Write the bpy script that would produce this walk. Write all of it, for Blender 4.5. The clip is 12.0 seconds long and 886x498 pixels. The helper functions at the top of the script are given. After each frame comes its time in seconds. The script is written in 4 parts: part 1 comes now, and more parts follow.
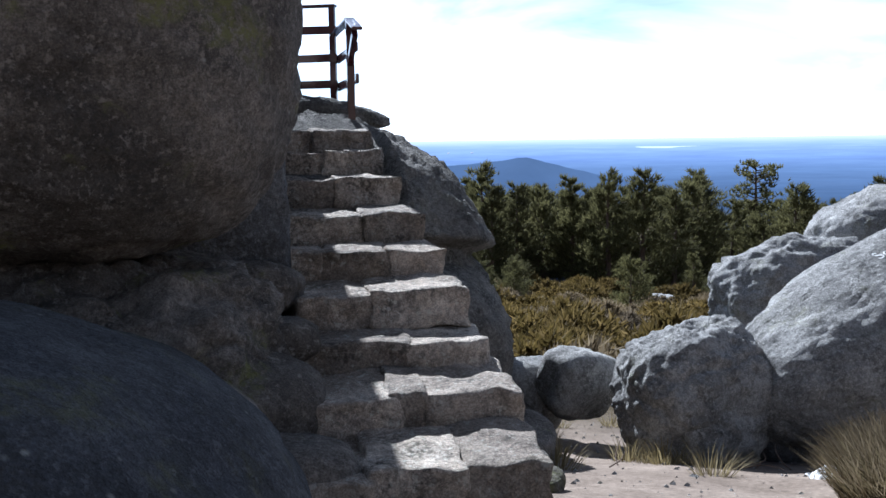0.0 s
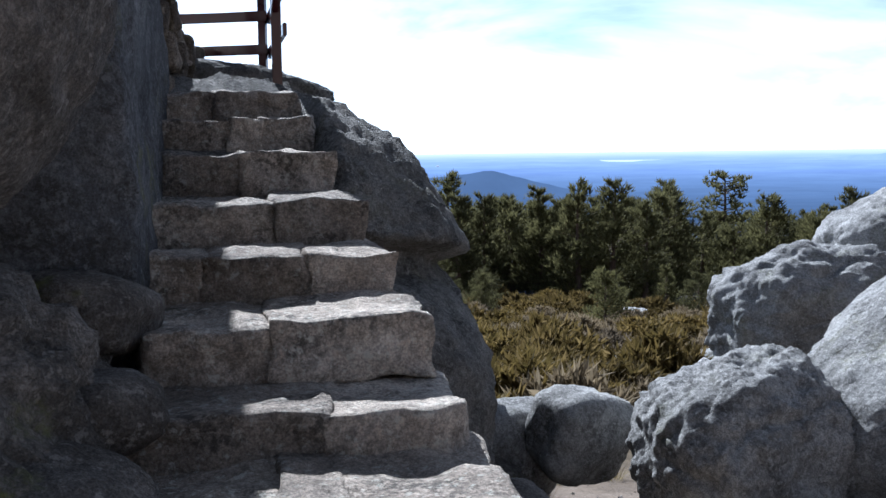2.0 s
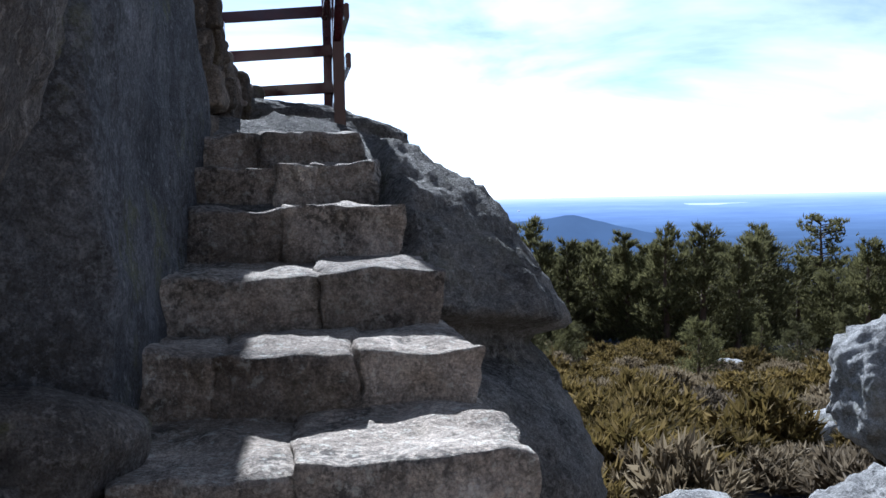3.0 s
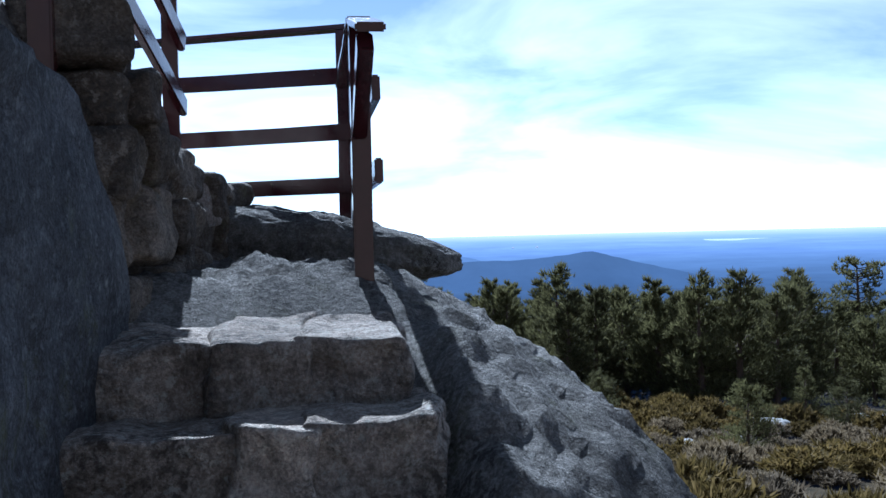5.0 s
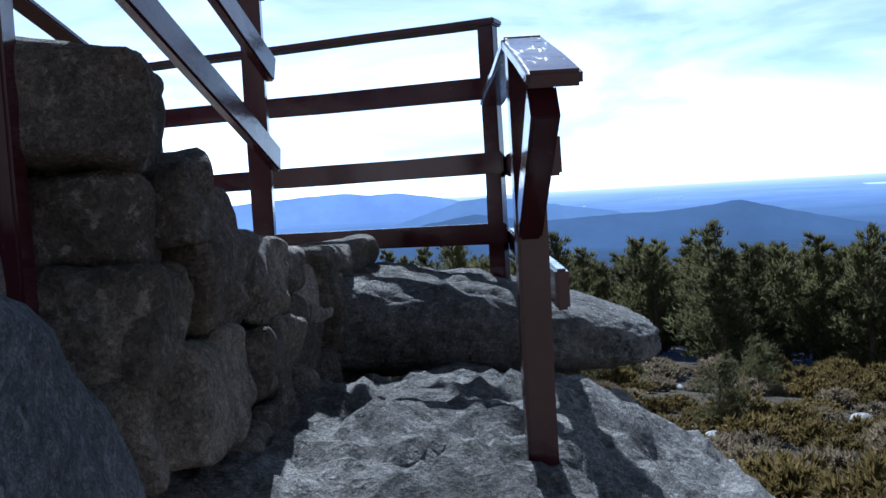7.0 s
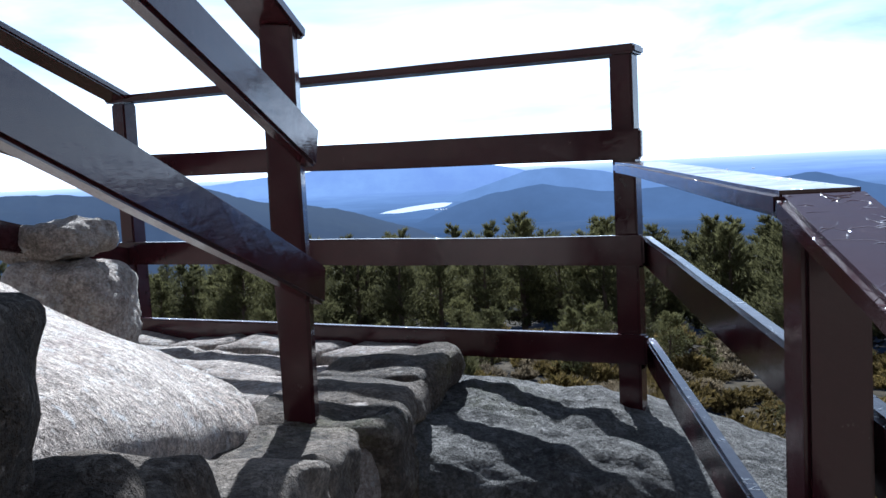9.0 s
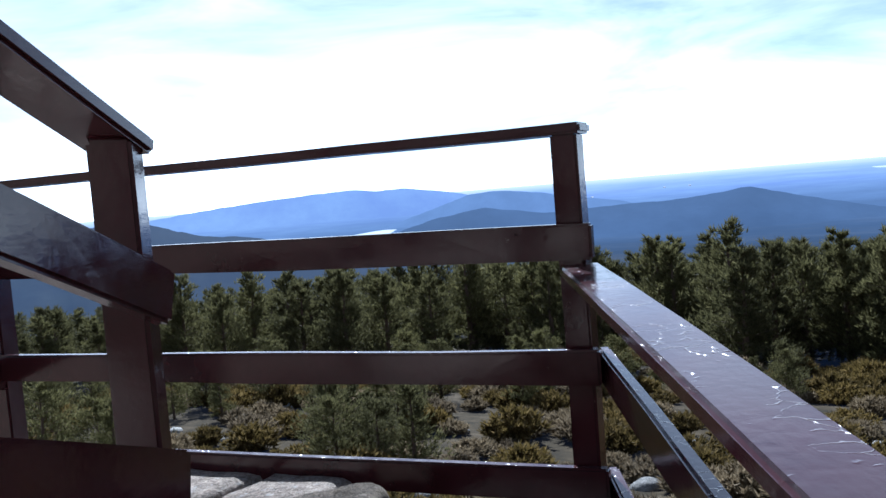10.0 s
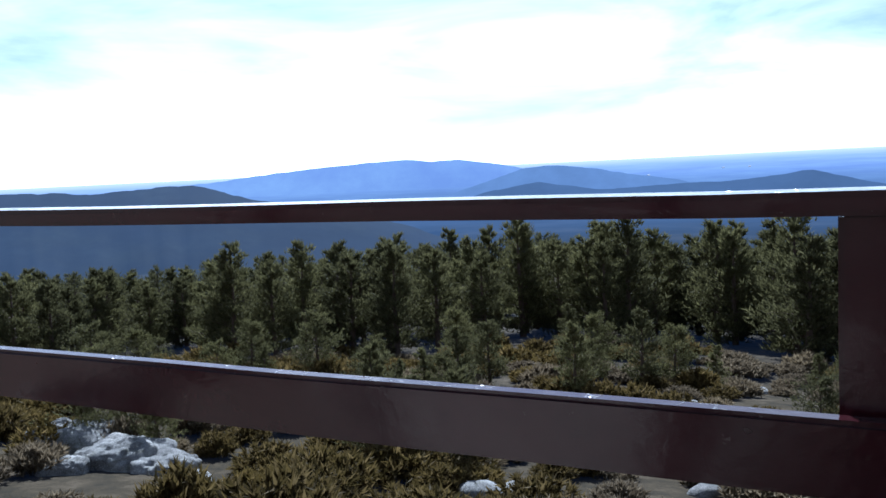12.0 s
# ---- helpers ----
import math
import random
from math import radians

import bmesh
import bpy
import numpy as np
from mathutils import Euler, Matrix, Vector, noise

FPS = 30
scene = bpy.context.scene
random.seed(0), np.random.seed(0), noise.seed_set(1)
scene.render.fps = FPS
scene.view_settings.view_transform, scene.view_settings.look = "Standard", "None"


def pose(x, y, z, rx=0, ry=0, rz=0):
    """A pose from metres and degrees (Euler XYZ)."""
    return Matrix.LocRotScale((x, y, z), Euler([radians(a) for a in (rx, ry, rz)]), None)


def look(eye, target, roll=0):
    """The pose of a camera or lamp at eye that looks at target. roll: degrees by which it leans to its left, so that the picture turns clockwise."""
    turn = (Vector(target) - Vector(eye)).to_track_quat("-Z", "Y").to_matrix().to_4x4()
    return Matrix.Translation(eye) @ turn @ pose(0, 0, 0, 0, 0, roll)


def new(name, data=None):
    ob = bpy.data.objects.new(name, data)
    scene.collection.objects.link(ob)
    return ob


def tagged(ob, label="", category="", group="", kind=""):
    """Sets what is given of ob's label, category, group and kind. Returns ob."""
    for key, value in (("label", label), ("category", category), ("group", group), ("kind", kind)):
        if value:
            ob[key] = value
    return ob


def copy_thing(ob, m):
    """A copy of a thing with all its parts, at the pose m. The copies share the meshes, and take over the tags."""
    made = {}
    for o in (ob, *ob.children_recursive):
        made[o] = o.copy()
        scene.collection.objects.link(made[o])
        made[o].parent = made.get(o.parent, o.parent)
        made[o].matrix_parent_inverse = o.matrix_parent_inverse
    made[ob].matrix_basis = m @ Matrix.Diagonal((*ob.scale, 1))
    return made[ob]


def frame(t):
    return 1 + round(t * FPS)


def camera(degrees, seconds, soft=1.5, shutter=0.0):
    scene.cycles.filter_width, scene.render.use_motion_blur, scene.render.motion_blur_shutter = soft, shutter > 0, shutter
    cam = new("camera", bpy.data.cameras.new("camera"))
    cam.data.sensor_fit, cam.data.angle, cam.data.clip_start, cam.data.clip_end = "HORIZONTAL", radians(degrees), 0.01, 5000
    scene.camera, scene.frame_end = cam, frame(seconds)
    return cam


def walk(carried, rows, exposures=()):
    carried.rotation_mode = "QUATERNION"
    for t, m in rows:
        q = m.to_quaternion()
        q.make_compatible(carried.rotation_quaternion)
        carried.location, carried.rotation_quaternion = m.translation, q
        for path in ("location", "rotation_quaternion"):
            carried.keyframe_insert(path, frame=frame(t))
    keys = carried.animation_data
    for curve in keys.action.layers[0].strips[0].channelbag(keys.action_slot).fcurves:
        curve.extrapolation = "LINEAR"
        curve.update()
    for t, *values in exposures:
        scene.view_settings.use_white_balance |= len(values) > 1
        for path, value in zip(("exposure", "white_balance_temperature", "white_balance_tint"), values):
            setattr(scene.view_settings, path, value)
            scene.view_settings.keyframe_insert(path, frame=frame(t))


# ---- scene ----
cam = camera(52.0, 12.0)
PATH = [
    (0, (-1.369, -0.523, 1.617), (-0.905, 1.407, 1.38), -0.8),
    (0.5, (-1.233, -0.084, 1.658), (-0.777, 1.856, 1.497), -0.8),
    (1, (-1.116, 0.418, 1.597), (-0.459, 2.292, 1.359), -2.2),
    (1.5, (-0.962, 0.871, 1.482), (-0.247, 2.72, 1.213), -2.9),
    (2, (-0.831, 1.438, 1.332), (-0.293, 3.353, 1.123), -0.7),
    (2.5, (-0.701, 1.959, 1.323), (-0.199, 3.885, 1.123), -2.2),
    (3, (-0.608, 2.473, 1.367), (-0.24, 4.436, 1.259), -1.2),
    (3.2, (-0.577, 2.799, 1.412), (-0.194, 4.761, 1.343), -0.5),
    (5, (-0.449, 4.697, 1.958), (-0.118, 6.669, 1.931), -1.4),
    (5.5, (-0.383, 5.037, 2.108), (-0.217, 7.031, 2.105), -4.2),
    (6, (-0.459, 5.365, 2.195), (-0.477, 7.363, 2.101), -1.9),
    (6.5, (-0.444, 5.636, 2.263), (-0.452, 7.635, 2.197), -2.1),
    (7, (-0.41, 5.907, 2.401), (-0.389, 7.904, 2.288), -3.3),
    (7.2, (-0.431, 6.023, 2.402), (-0.429, 8.022, 2.331), -2.4),
    (8.8, (-0.474, 6.875, 2.714), (-0.618, 8.867, 2.605), -3.6),
    (9, (-0.515, 6.969, 2.779), (-0.639, 8.957, 2.605), -2.8),
    (9.5, (-0.473, 7.183, 2.829), (-0.494, 9.179, 2.706), -4.2),
    (10, (-0.457, 7.428, 2.965), (-0.457, 9.424, 2.84), -4.7),
    (10.5, (-0.506, 7.703, 2.991), (-0.453, 9.695, 2.822), -3.4),
    (11, (-0.484, 8.026, 3.004), (-0.414, 10.021, 2.885), -2.9),
    (11.3, (-0.472, 8.226, 3.073), (-0.431, 10.221, 2.935), -3.4),
    (11.5, (-0.489, 8.32, 3.072), (-0.514, 10.316, 2.939), -3.1),
    (12, (-0.542, 8.617, 3.146), (-0.659, 10.605, 2.967), -2.8),
]
walk(cam, [(t, look(eye, target, roll)) for t, eye, target, roll in PATH],
     exposures=[(0.0, 1.34, 5150, 11), (3.0, 1.34, 5050, 11), (5.0, 1.15, 4650, 9), (7.0, 1.15, 4750, 9), (9.0, 1.20, 5050, 9), (10.5, 1.15, 5000, 9), (12.0, 1.05, 4850, 9)])

# ---------------------------------------------------------------- world, sun, exposure
SUN_AZ, SUN_EL = -5.5, 38.0          # degrees from +y towards +x, and above the horizon
to_sun = Vector((math.sin(radians(SUN_AZ)) * math.cos(radians(SUN_EL)),
                 math.cos(radians(SUN_AZ)) * math.cos(radians(SUN_EL)), math.sin(radians(SUN_EL))))


def build_world():
    w = bpy.data.worlds.new("sky")
    scene.world = w
    w.use_nodes = True
    n, l = w.node_tree.nodes, w.node_tree.links
    n.clear()
    sky = n.new("ShaderNodeTexSky")
    sky.sky_type, sky.sun_disc = "NISHITA", False
    sky.sun_elevation, sky.sun_rotation = radians(SUN_EL), radians(SUN_AZ)
    sky.altitude, sky.dust_density, sky.air_density = 1800, 0.35, 1.0
    tc = n.new("ShaderNodeTexCoord")
    mp = n.new("ShaderNodeMapping")
    mp.inputs["Scale"].default_value = (1.6, 1.6, 6.5)
    nz = n.new("ShaderNodeTexNoise")
    nz.inputs["Scale"].default_value, nz.inputs["Detail"].default_value = 1.7, 7
    nz.inputs["Roughness"].default_value, nz.inputs["Distortion"].default_value = 0.55, 0.5
    rp = n.new("ShaderNodeValToRGB")
    rp.color_ramp.elements[0].position, rp.color_ramp.elements[1].position = 0.33, 0.70
    rp.color_ramp.elements[0].color = (0.17, 0.17, 0.17, 1)
    bw = n.new("ShaderNodeRGBToBW")
    glow = n.new("ShaderNodeMixRGB")
    glow.blend_type, glow.inputs[0].default_value = "MULTIPLY", 1.0
    glow.inputs[2].default_value = (3.1, 3.15, 3.2, 1)
    cloud = n.new("ShaderNodeMixRGB")
    l.new(sky.outputs[0], bw.inputs[0]); l.new(bw.outputs[0], glow.inputs[1]); l.new(glow.outputs[0], cloud.inputs[2])
    bg = n.new("ShaderNodeBackground")
    bg.inputs["Strength"].default_value = 0.039
    out = n.new("ShaderNodeOutputWorld")
    l.new(tc.outputs["Generated"], mp.inputs[0]); l.new(mp.outputs[0], nz.inputs["Vector"])
    l.new(nz.outputs[0], rp.inputs[0]); l.new(rp.outputs[0], cloud.inputs[0])
    l.new(sky.outputs[0], cloud.inputs[1]); l.new(cloud.outputs[0], bg.inputs[0]); l.new(bg.outputs[0], out.inputs[0])


build_world()
sun = new("sun", bpy.data.lights.new("sun", "SUN"))
sun.data.energy, sun.data.angle, sun.data.color = 5.0, radians(0.53), (1.0, 0.94, 0.84)
sun.matrix_world = look(to_sun * 50, (0, 0, 0))

# ---------------------------------------------------------------- materials


class Mat:
    """A small builder for node materials on object or world coordinates."""

    def __init__(self, name, rough=0.85, world=True):
        self.m = bpy.data.materials.new(name)
        self.m.use_nodes = True
        self.n, self.l = self.m.node_tree.nodes, self.m.node_tree.links
        self.b = self.n["Principled BSDF"]
        self.b.inputs["Roughness"].default_value = rough
        self.geo = self.n.new("ShaderNodeNewGeometry")
        self.tc = self.n.new("ShaderNodeTexCoord")
        self.vec = self.geo.outputs["Position"] if world else self.tc.outputs["Object"]

    def noise(self, scale, detail=5, rough=0.6, stretch=None, dist=0.0):
        t = self.n.new("ShaderNodeTexNoise")
        t.inputs["Scale"].default_value, t.inputs["Detail"].default_value = scale, detail
        t.inputs["Roughness"].default_value, t.inputs["Distortion"].default_value = rough, dist
        v = self.vec
        if stretch:
            mp = self.n.new("ShaderNodeMapping")
            mp.inputs["Scale"].default_value = stretch
            self.l.new(v, mp.inputs[0])
            v = mp.outputs[0]
        self.l.new(v, t.inputs["Vector"])
        return t.outputs[0]

    def voronoi(self, scale, feature="F1"):
        t = self.n.new("ShaderNodeTexVoronoi")
        t.feature = feature
        t.inputs["Scale"].default_value = scale
        self.l.new(self.vec, t.inputs["Vector"])
        return t.outputs[0]

    def ramp(self, src, *stops):
        r = self.n.new("ShaderNodeValToRGB")
        e = r.color_ramp.elements
        while len(e) < len(stops):
            e.new(0.5)
        for k, (p, c) in zip(e, stops):
            k.position = p
            k.color = (*c, 1) if isinstance(c, tuple) else (c, c, c, 1)
        self.l.new(src, r.inputs[0])
        return r.outputs[0]

    def mix(self, fac, a, b, mode="MIX"):
        m = self.n.new("ShaderNodeMixRGB")
        m.blend_type = mode
        for sock, v in zip(m.inputs, (fac, a, b)):
            if isinstance(v, (int, float)):
                sock.default_value = v
            elif isinstance(v, tuple):
                sock.default_value = (*v, 1)
            else:
                self.l.new(v, sock)
        return m.outputs[0]

    def color(self, c):
        self.l.new(c, self.b.inputs["Base Color"])
        return self

    def bump(self, *pairs):
        last = None
        for src, strength, dist in pairs:
            b = self.n.new("ShaderNodeBump")
            b.inputs["Strength"].default_value, b.inputs["Distance"].default_value = strength, dist
            self.l.new(src, b.inputs["Height"])
            if last:
                self.l.new(last, b.inputs["Normal"])
            last = b.outputs[0]
        self.l.new(last, self.b.inputs["Normal"])
        return self

    def random(self):
        o = self.n.new("ShaderNodeObjectInfo")
        return o.outputs["Random"]


def granite(name, tones, lichen=0.5, dark=0.5, speck=110.0, vary=False, relief=1.0):
    """Weathered granite: broad stains, crystals, dark crusts, pale and yellow-green lichen."""
    m = Mat(name, 0.9)
    m.b.inputs["Specular IOR Level"].default_value = 0.15
    broad = m.noise(1.1, 5, 0.55)
    fine = m.noise(32.0, 5, 0.7)
    grain = m.noise(speck, 3, 0.7)
    c = m.ramp(broad, (0.34, tones[0]), (0.5, tones[1]), (0.66, tones[2]))
    c = m.mix(0.5, c, m.ramp(fine, (0.36, 0.22), (0.5, 0.5), (0.64, 0.78)), "OVERLAY")
    c = m.mix(0.5, c, m.ramp(grain, (0.36, 0.2), (0.5, 0.5), (0.62, 0.82)), "OVERLAY")
    c = m.mix(0.35, c, m.ramp(m.noise(5.5, 7, 0.65, dist=0.4), (0.38, 0.22), (0.5, 0.5), (0.62, 0.80)), "OVERLAY")
    dk = m.mix(1.0, m.ramp(m.noise(2.6, 7, 0.7, dist=0.5), (0.46, 0.0), (0.60, 1.0)), m.ramp(m.noise(38.0, 4, 0.7), (0.44, 0.15), (0.56, 1.0)), "MULTIPLY")
    c = m.mix(m.mix(1.0, dk, (dark, dark, dark), "MULTIPLY"), c, (0.055, 0.053, 0.050))
    p2 = m.ramp(m.noise(26.0, 6, 0.7), (0.56, 0.0), (0.63, 0.6))
    c = m.mix(p2, c, tuple(min(0.66, 1.35 * k) for k in tones[2]))
    ye = m.mix(1.0, m.ramp(m.noise(2.1, 6, 0.62, dist=0.3), (0.56, 0.0), (0.64, 1.0)), m.ramp(m.noise(19.0, 5, 0.7), (0.42, 0.1), (0.58, 1.0)), "MULTIPLY")
    c = m.mix(m.mix(1.0, ye, (lichen, lichen, lichen), "MULTIPLY"), c, (0.21, 0.215, 0.085))
    pale = m.ramp(m.voronoi(11.0), (0.05, 1.0), (0.15, 0.0))
    c = m.mix(m.mix(1.0, pale, m.ramp(m.noise(2.3, 4), (0.5, 0.0), (0.65, 0.6)), "MULTIPLY"), c, (0.46, 0.46, 0.42))
    c = m.mix(1.0, c, m.ramp(m.random(), (0.0, (0.72, 0.70, 0.68)), (1.0, (1.25, 1.22, 1.18))), "MULTIPLY") if vary else c
    m.color(c)
    pit = m.ramp(m.voronoi(30.0), (0.0, 0.0), (0.35, 1.0))
    m.bump((m.noise(4.0, 8, 0.72), 0.9, 0.10 * relief), (pit, 0.6, 0.018 * relief), (m.noise(36.0, 5, 0.75), 1.0, 0.028 * relief), (grain, 0.4, 0.006))
    return m.m


M_ROCK = granite("grey granite", ((0.21, 0.206, 0.197), (0.31, 0.303, 0.29), (0.41, 0.403, 0.387)), 0.25, 0.65)
M_DOME = granite("weathered grey granite", ((0.150, 0.142, 0.129), (0.230, 0.217, 0.196), (0.325, 0.308, 0.280)), 0.2, 0.9, relief=2.0)
# brown and lichened, with tones lowered to hold the shade round the overhang
M_SHADE = granite("lichened brown granite darkened for shade", ((0.105, 0.092, 0.079), (0.18, 0.16, 0.139), (0.27, 0.243, 0.214)), 0.9, 0.7)
# grey granite copy whose low tones carry the shade on the leaning boulder
M_DARK = granite("lichened granite darkened for shade", ((0.075, 0.077, 0.082), (0.125, 0.127, 0.133), (0.20, 0.202, 0.207)), 0.4, 0.75)
# darkest copy, crusted too: the low boulder's deep shade is in these tones
M_LOW = granite("crusted granite darkened for deep shade", ((0.040, 0.042, 0.048), (0.068, 0.071, 0.079), (0.12, 0.123, 0.130)), 0.3, 0.6)
M_STEP = granite("worn warm granite", ((0.30, 0.257, 0.215), (0.44, 0.387, 0.332), (0.56, 0.505, 0.44)), 0.08, 0.8, vary=True)
M_WALL = granite("tan wall stone", ((0.11, 0.091, 0.072), (0.185, 0.157, 0.127), (0.27, 0.235, 0.195)), 0.3, 0.7, vary=True)
M_FLAG = granite("pale pinkish paving granite", ((0.39, 0.335, 0.29), (0.52, 0.455, 0.40), (0.62, 0.56, 0.50)), 0.05, 0.4, vary=True)
M_PALE = granite("pale granite", ((0.27, 0.262, 0.248), (0.37, 0.36, 0.342), (0.47, 0.458, 0.435)), 0.3, 0.6)


def paint_material():
    m = Mat("brown wood paint", 0.38)
    grain = m.noise(9.0, 6, 0.6, (6, 1, 6))
    c = m.ramp(m.noise(3.0, 5), (0.3, (0.026, 0.006, 0.008)), (0.6, (0.042, 0.010, 0.013)), (0.8, (0.056, 0.017, 0.020)))
    chips = m.ramp(m.noise(26.0, 5, 0.7), (0.67, 0.0), (0.72, 1.0))
    c = m.mix(m.mix(1.0, chips, (0.4, 0.4, 0.4), "MULTIPLY"), c, (0.16, 0.12, 0.10))
    curl = m.n.new("ShaderNodeTexVoronoi")
    curl.feature = "DISTANCE_TO_EDGE"
    curl.inputs["Scale"].default_value = 26.0
    bent = m.n.new("ShaderNodeVectorMath")
    bent.operation = "ADD"
    warp = m.n.new("ShaderNodeTexNoise")
    warp.inputs["Scale"].default_value = 22.0
    m.l.new(m.vec, warp.inputs["Vector"])
    soft = m.n.new("ShaderNodeVectorMath")
    soft.operation = "SCALE"
    soft.inputs["Scale"].default_value = 0.06
    m.l.new(warp.outputs["Color"], soft.inputs[0])
    m.l.new(m.vec, bent.inputs[0]); m.l.new(soft.outputs[0], bent.inputs[1]); m.l.new(bent.outputs[0], curl.inputs["Vector"])
    lines = m.mix(1.0, m.ramp(curl.outputs[0], (0.0, 1.0), (0.035, 0.0)), m.ramp(m.noise(11.0, 3), (0.50, 0.0), (0.60, 1.0)), "MULTIPLY")
    # the weathered upper faces alone are scratched
    up = m.n.new("ShaderNodeSeparateXYZ")
    m.l.new(m.geo.outputs["True Normal"], up.inputs[0])
    lines = m.mix(1.0, lines, m.ramp(up.outputs["Z"], (0.75, 0.0), (0.85, 1.0)), "MULTIPLY")
    c = m.mix(m.mix(1.0, lines, (0.3, 0.3, 0.3), "MULTIPLY"), c, (0.22, 0.17, 0.16))
    m.color(c)
    m.l.new(m.ramp(m.noise(14.0, 4), (0.3, 0.09), (0.7, 0.22)), m.b.inputs["Roughness"])
    m.b.inputs["Specular IOR Level"].default_value = 0.5
    m.bump((lines, 0.5, 0.003), (grain, 0.12, 0.003), (m.voronoi(34.0, "DISTANCE_TO_EDGE"), 0.10, 0.002), (m.noise(60, 4), 0.08, 0.002))
    return m.m


M_PAINT = paint_material()


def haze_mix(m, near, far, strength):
    """Painted aerial haze: blends distant land's lit surface into blue glow with its distance."""
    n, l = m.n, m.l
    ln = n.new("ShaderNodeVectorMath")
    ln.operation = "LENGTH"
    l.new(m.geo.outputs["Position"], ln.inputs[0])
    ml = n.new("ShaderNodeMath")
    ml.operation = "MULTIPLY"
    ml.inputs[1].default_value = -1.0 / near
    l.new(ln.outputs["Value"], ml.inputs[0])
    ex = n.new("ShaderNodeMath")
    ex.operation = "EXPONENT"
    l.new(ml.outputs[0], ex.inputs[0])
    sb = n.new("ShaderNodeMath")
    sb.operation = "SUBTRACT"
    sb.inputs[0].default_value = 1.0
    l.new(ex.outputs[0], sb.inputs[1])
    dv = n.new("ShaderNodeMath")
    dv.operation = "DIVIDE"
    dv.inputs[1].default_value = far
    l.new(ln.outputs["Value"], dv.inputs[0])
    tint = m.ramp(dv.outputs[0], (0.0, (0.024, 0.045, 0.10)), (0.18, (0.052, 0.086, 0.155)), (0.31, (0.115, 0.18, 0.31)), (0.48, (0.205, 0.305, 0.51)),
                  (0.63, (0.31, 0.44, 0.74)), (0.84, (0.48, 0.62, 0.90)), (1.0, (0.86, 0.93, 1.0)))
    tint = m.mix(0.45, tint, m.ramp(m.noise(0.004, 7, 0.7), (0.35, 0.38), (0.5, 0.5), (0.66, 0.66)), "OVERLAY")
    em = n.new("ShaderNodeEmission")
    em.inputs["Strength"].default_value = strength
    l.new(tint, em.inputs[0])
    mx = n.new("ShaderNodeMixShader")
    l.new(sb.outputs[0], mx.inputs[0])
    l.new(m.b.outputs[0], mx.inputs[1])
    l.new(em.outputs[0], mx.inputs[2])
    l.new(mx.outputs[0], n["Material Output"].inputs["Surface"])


def ground_material():
    m = Mat("mountain ground", 0.95)
    m.b.inputs["Specular IOR Level"].default_value = 0.05
    broad, mid, fine = m.noise(0.16, 6, 0.6), m.noise(1.7, 7, 0.7), m.noise(26, 6, 0.75)
    dirt = m.ramp(mid, (0.3, (0.115, 0.090, 0.070)), (0.5, (0.185, 0.148, 0.118)), (0.7, (0.26, 0.213, 0.172)))
    scrub = m.ramp(m.noise(0.9, 8, 0.75), (0.38, (0.022, 0.018, 0.009)), (0.52, (0.046, 0.035, 0.018)), (0.68, (0.090, 0.070, 0.044)))
    sep = m.n.new("ShaderNodeSeparateXYZ")
    m.l.new(m.geo.outputs["Position"], sep.inputs[0])
    mr = m.n.new("ShaderNodeMapRange")
    mr.inputs["From Min"].default_value, mr.inputs["From Max"].default_value = 6.5, 10.5
    m.l.new(sep.outputs["Y"], mr.inputs["Value"])
    mask = m.mix(0.15, mr.outputs[0], m.ramp(broad, (0.4, 0.75), (0.6, 1.0)), "MULTIPLY")
    c = m.mix(mask, dirt, scrub)
    c = m.mix(0.7, c, m.ramp(fine, (0.32, 0.25), (0.5, 0.5), (0.7, 0.75)), "OVERLAY")
    far = m.ramp(m.noise(0.006, 8, 0.7), (0.35, (0.02, 0.03, 0.02)), (0.5, (0.05, 0.055, 0.035)), (0.62, (0.16, 0.15, 0.11)))
    ln = m.n.new("ShaderNodeVectorMath")
    ln.operation = "LENGTH"
    m.l.new(m.geo.outputs["Position"], ln.inputs[0])
    fr = m.n.new("ShaderNodeMapRange")
    fr.inputs["From Min"].default_value, fr.inputs["From Max"].default_value = 70, 180
    m.l.new(ln.outputs["Value"], fr.inputs["Value"])
    m.color(m.mix(fr.outputs[0], c, far))
    m.bump((mid, 0.5, 0.06), (fine, 0.6, 0.02))
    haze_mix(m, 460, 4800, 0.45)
    return m.m


M_GROUND = ground_material()


def hill_material(name, near, far, dark):
    m = Mat(name, 0.95)
    c = m.ramp(m.noise(0.012, 8, 0.72), (0.35, tuple(0.5 * k for k in dark)), (0.5, dark), (0.66, tuple(2.2 * k for k in dark)))
    m.color(c)
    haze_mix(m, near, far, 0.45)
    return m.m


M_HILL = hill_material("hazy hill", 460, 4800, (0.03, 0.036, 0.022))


def leaf_material(name, a, b, c):
    m = Mat(name, 0.75)
    isl = m.geo.outputs["Random Per Island"]
    col = m.ramp(isl, (0.0, a), (0.55, b), (1.0, c))
    m.b.inputs["Specular IOR Level"].default_value = 0.08
    rnd = m.ramp(m.random(), (0.0, (0.75, 0.75, 0.75)), (1.0, (1.2, 1.18, 1.05)))
    c = m.mix(1.0, col, rnd, "MULTIPLY")
    m.color(c)
    tr = m.n.new("ShaderNodeBsdfTranslucent")
    m.l.new(c, tr.inputs["Color"])
    mx = m.n.new("ShaderNodeMixShader")
    mx.inputs[0].default_value = 0.4
    m.l.new(m.b.outputs[0], mx.inputs[1]); m.l.new(tr.outputs[0], mx.inputs[2])
    m.l.new(mx.outputs[0], m.n["Material Output"].inputs["Surface"])
    return m.m


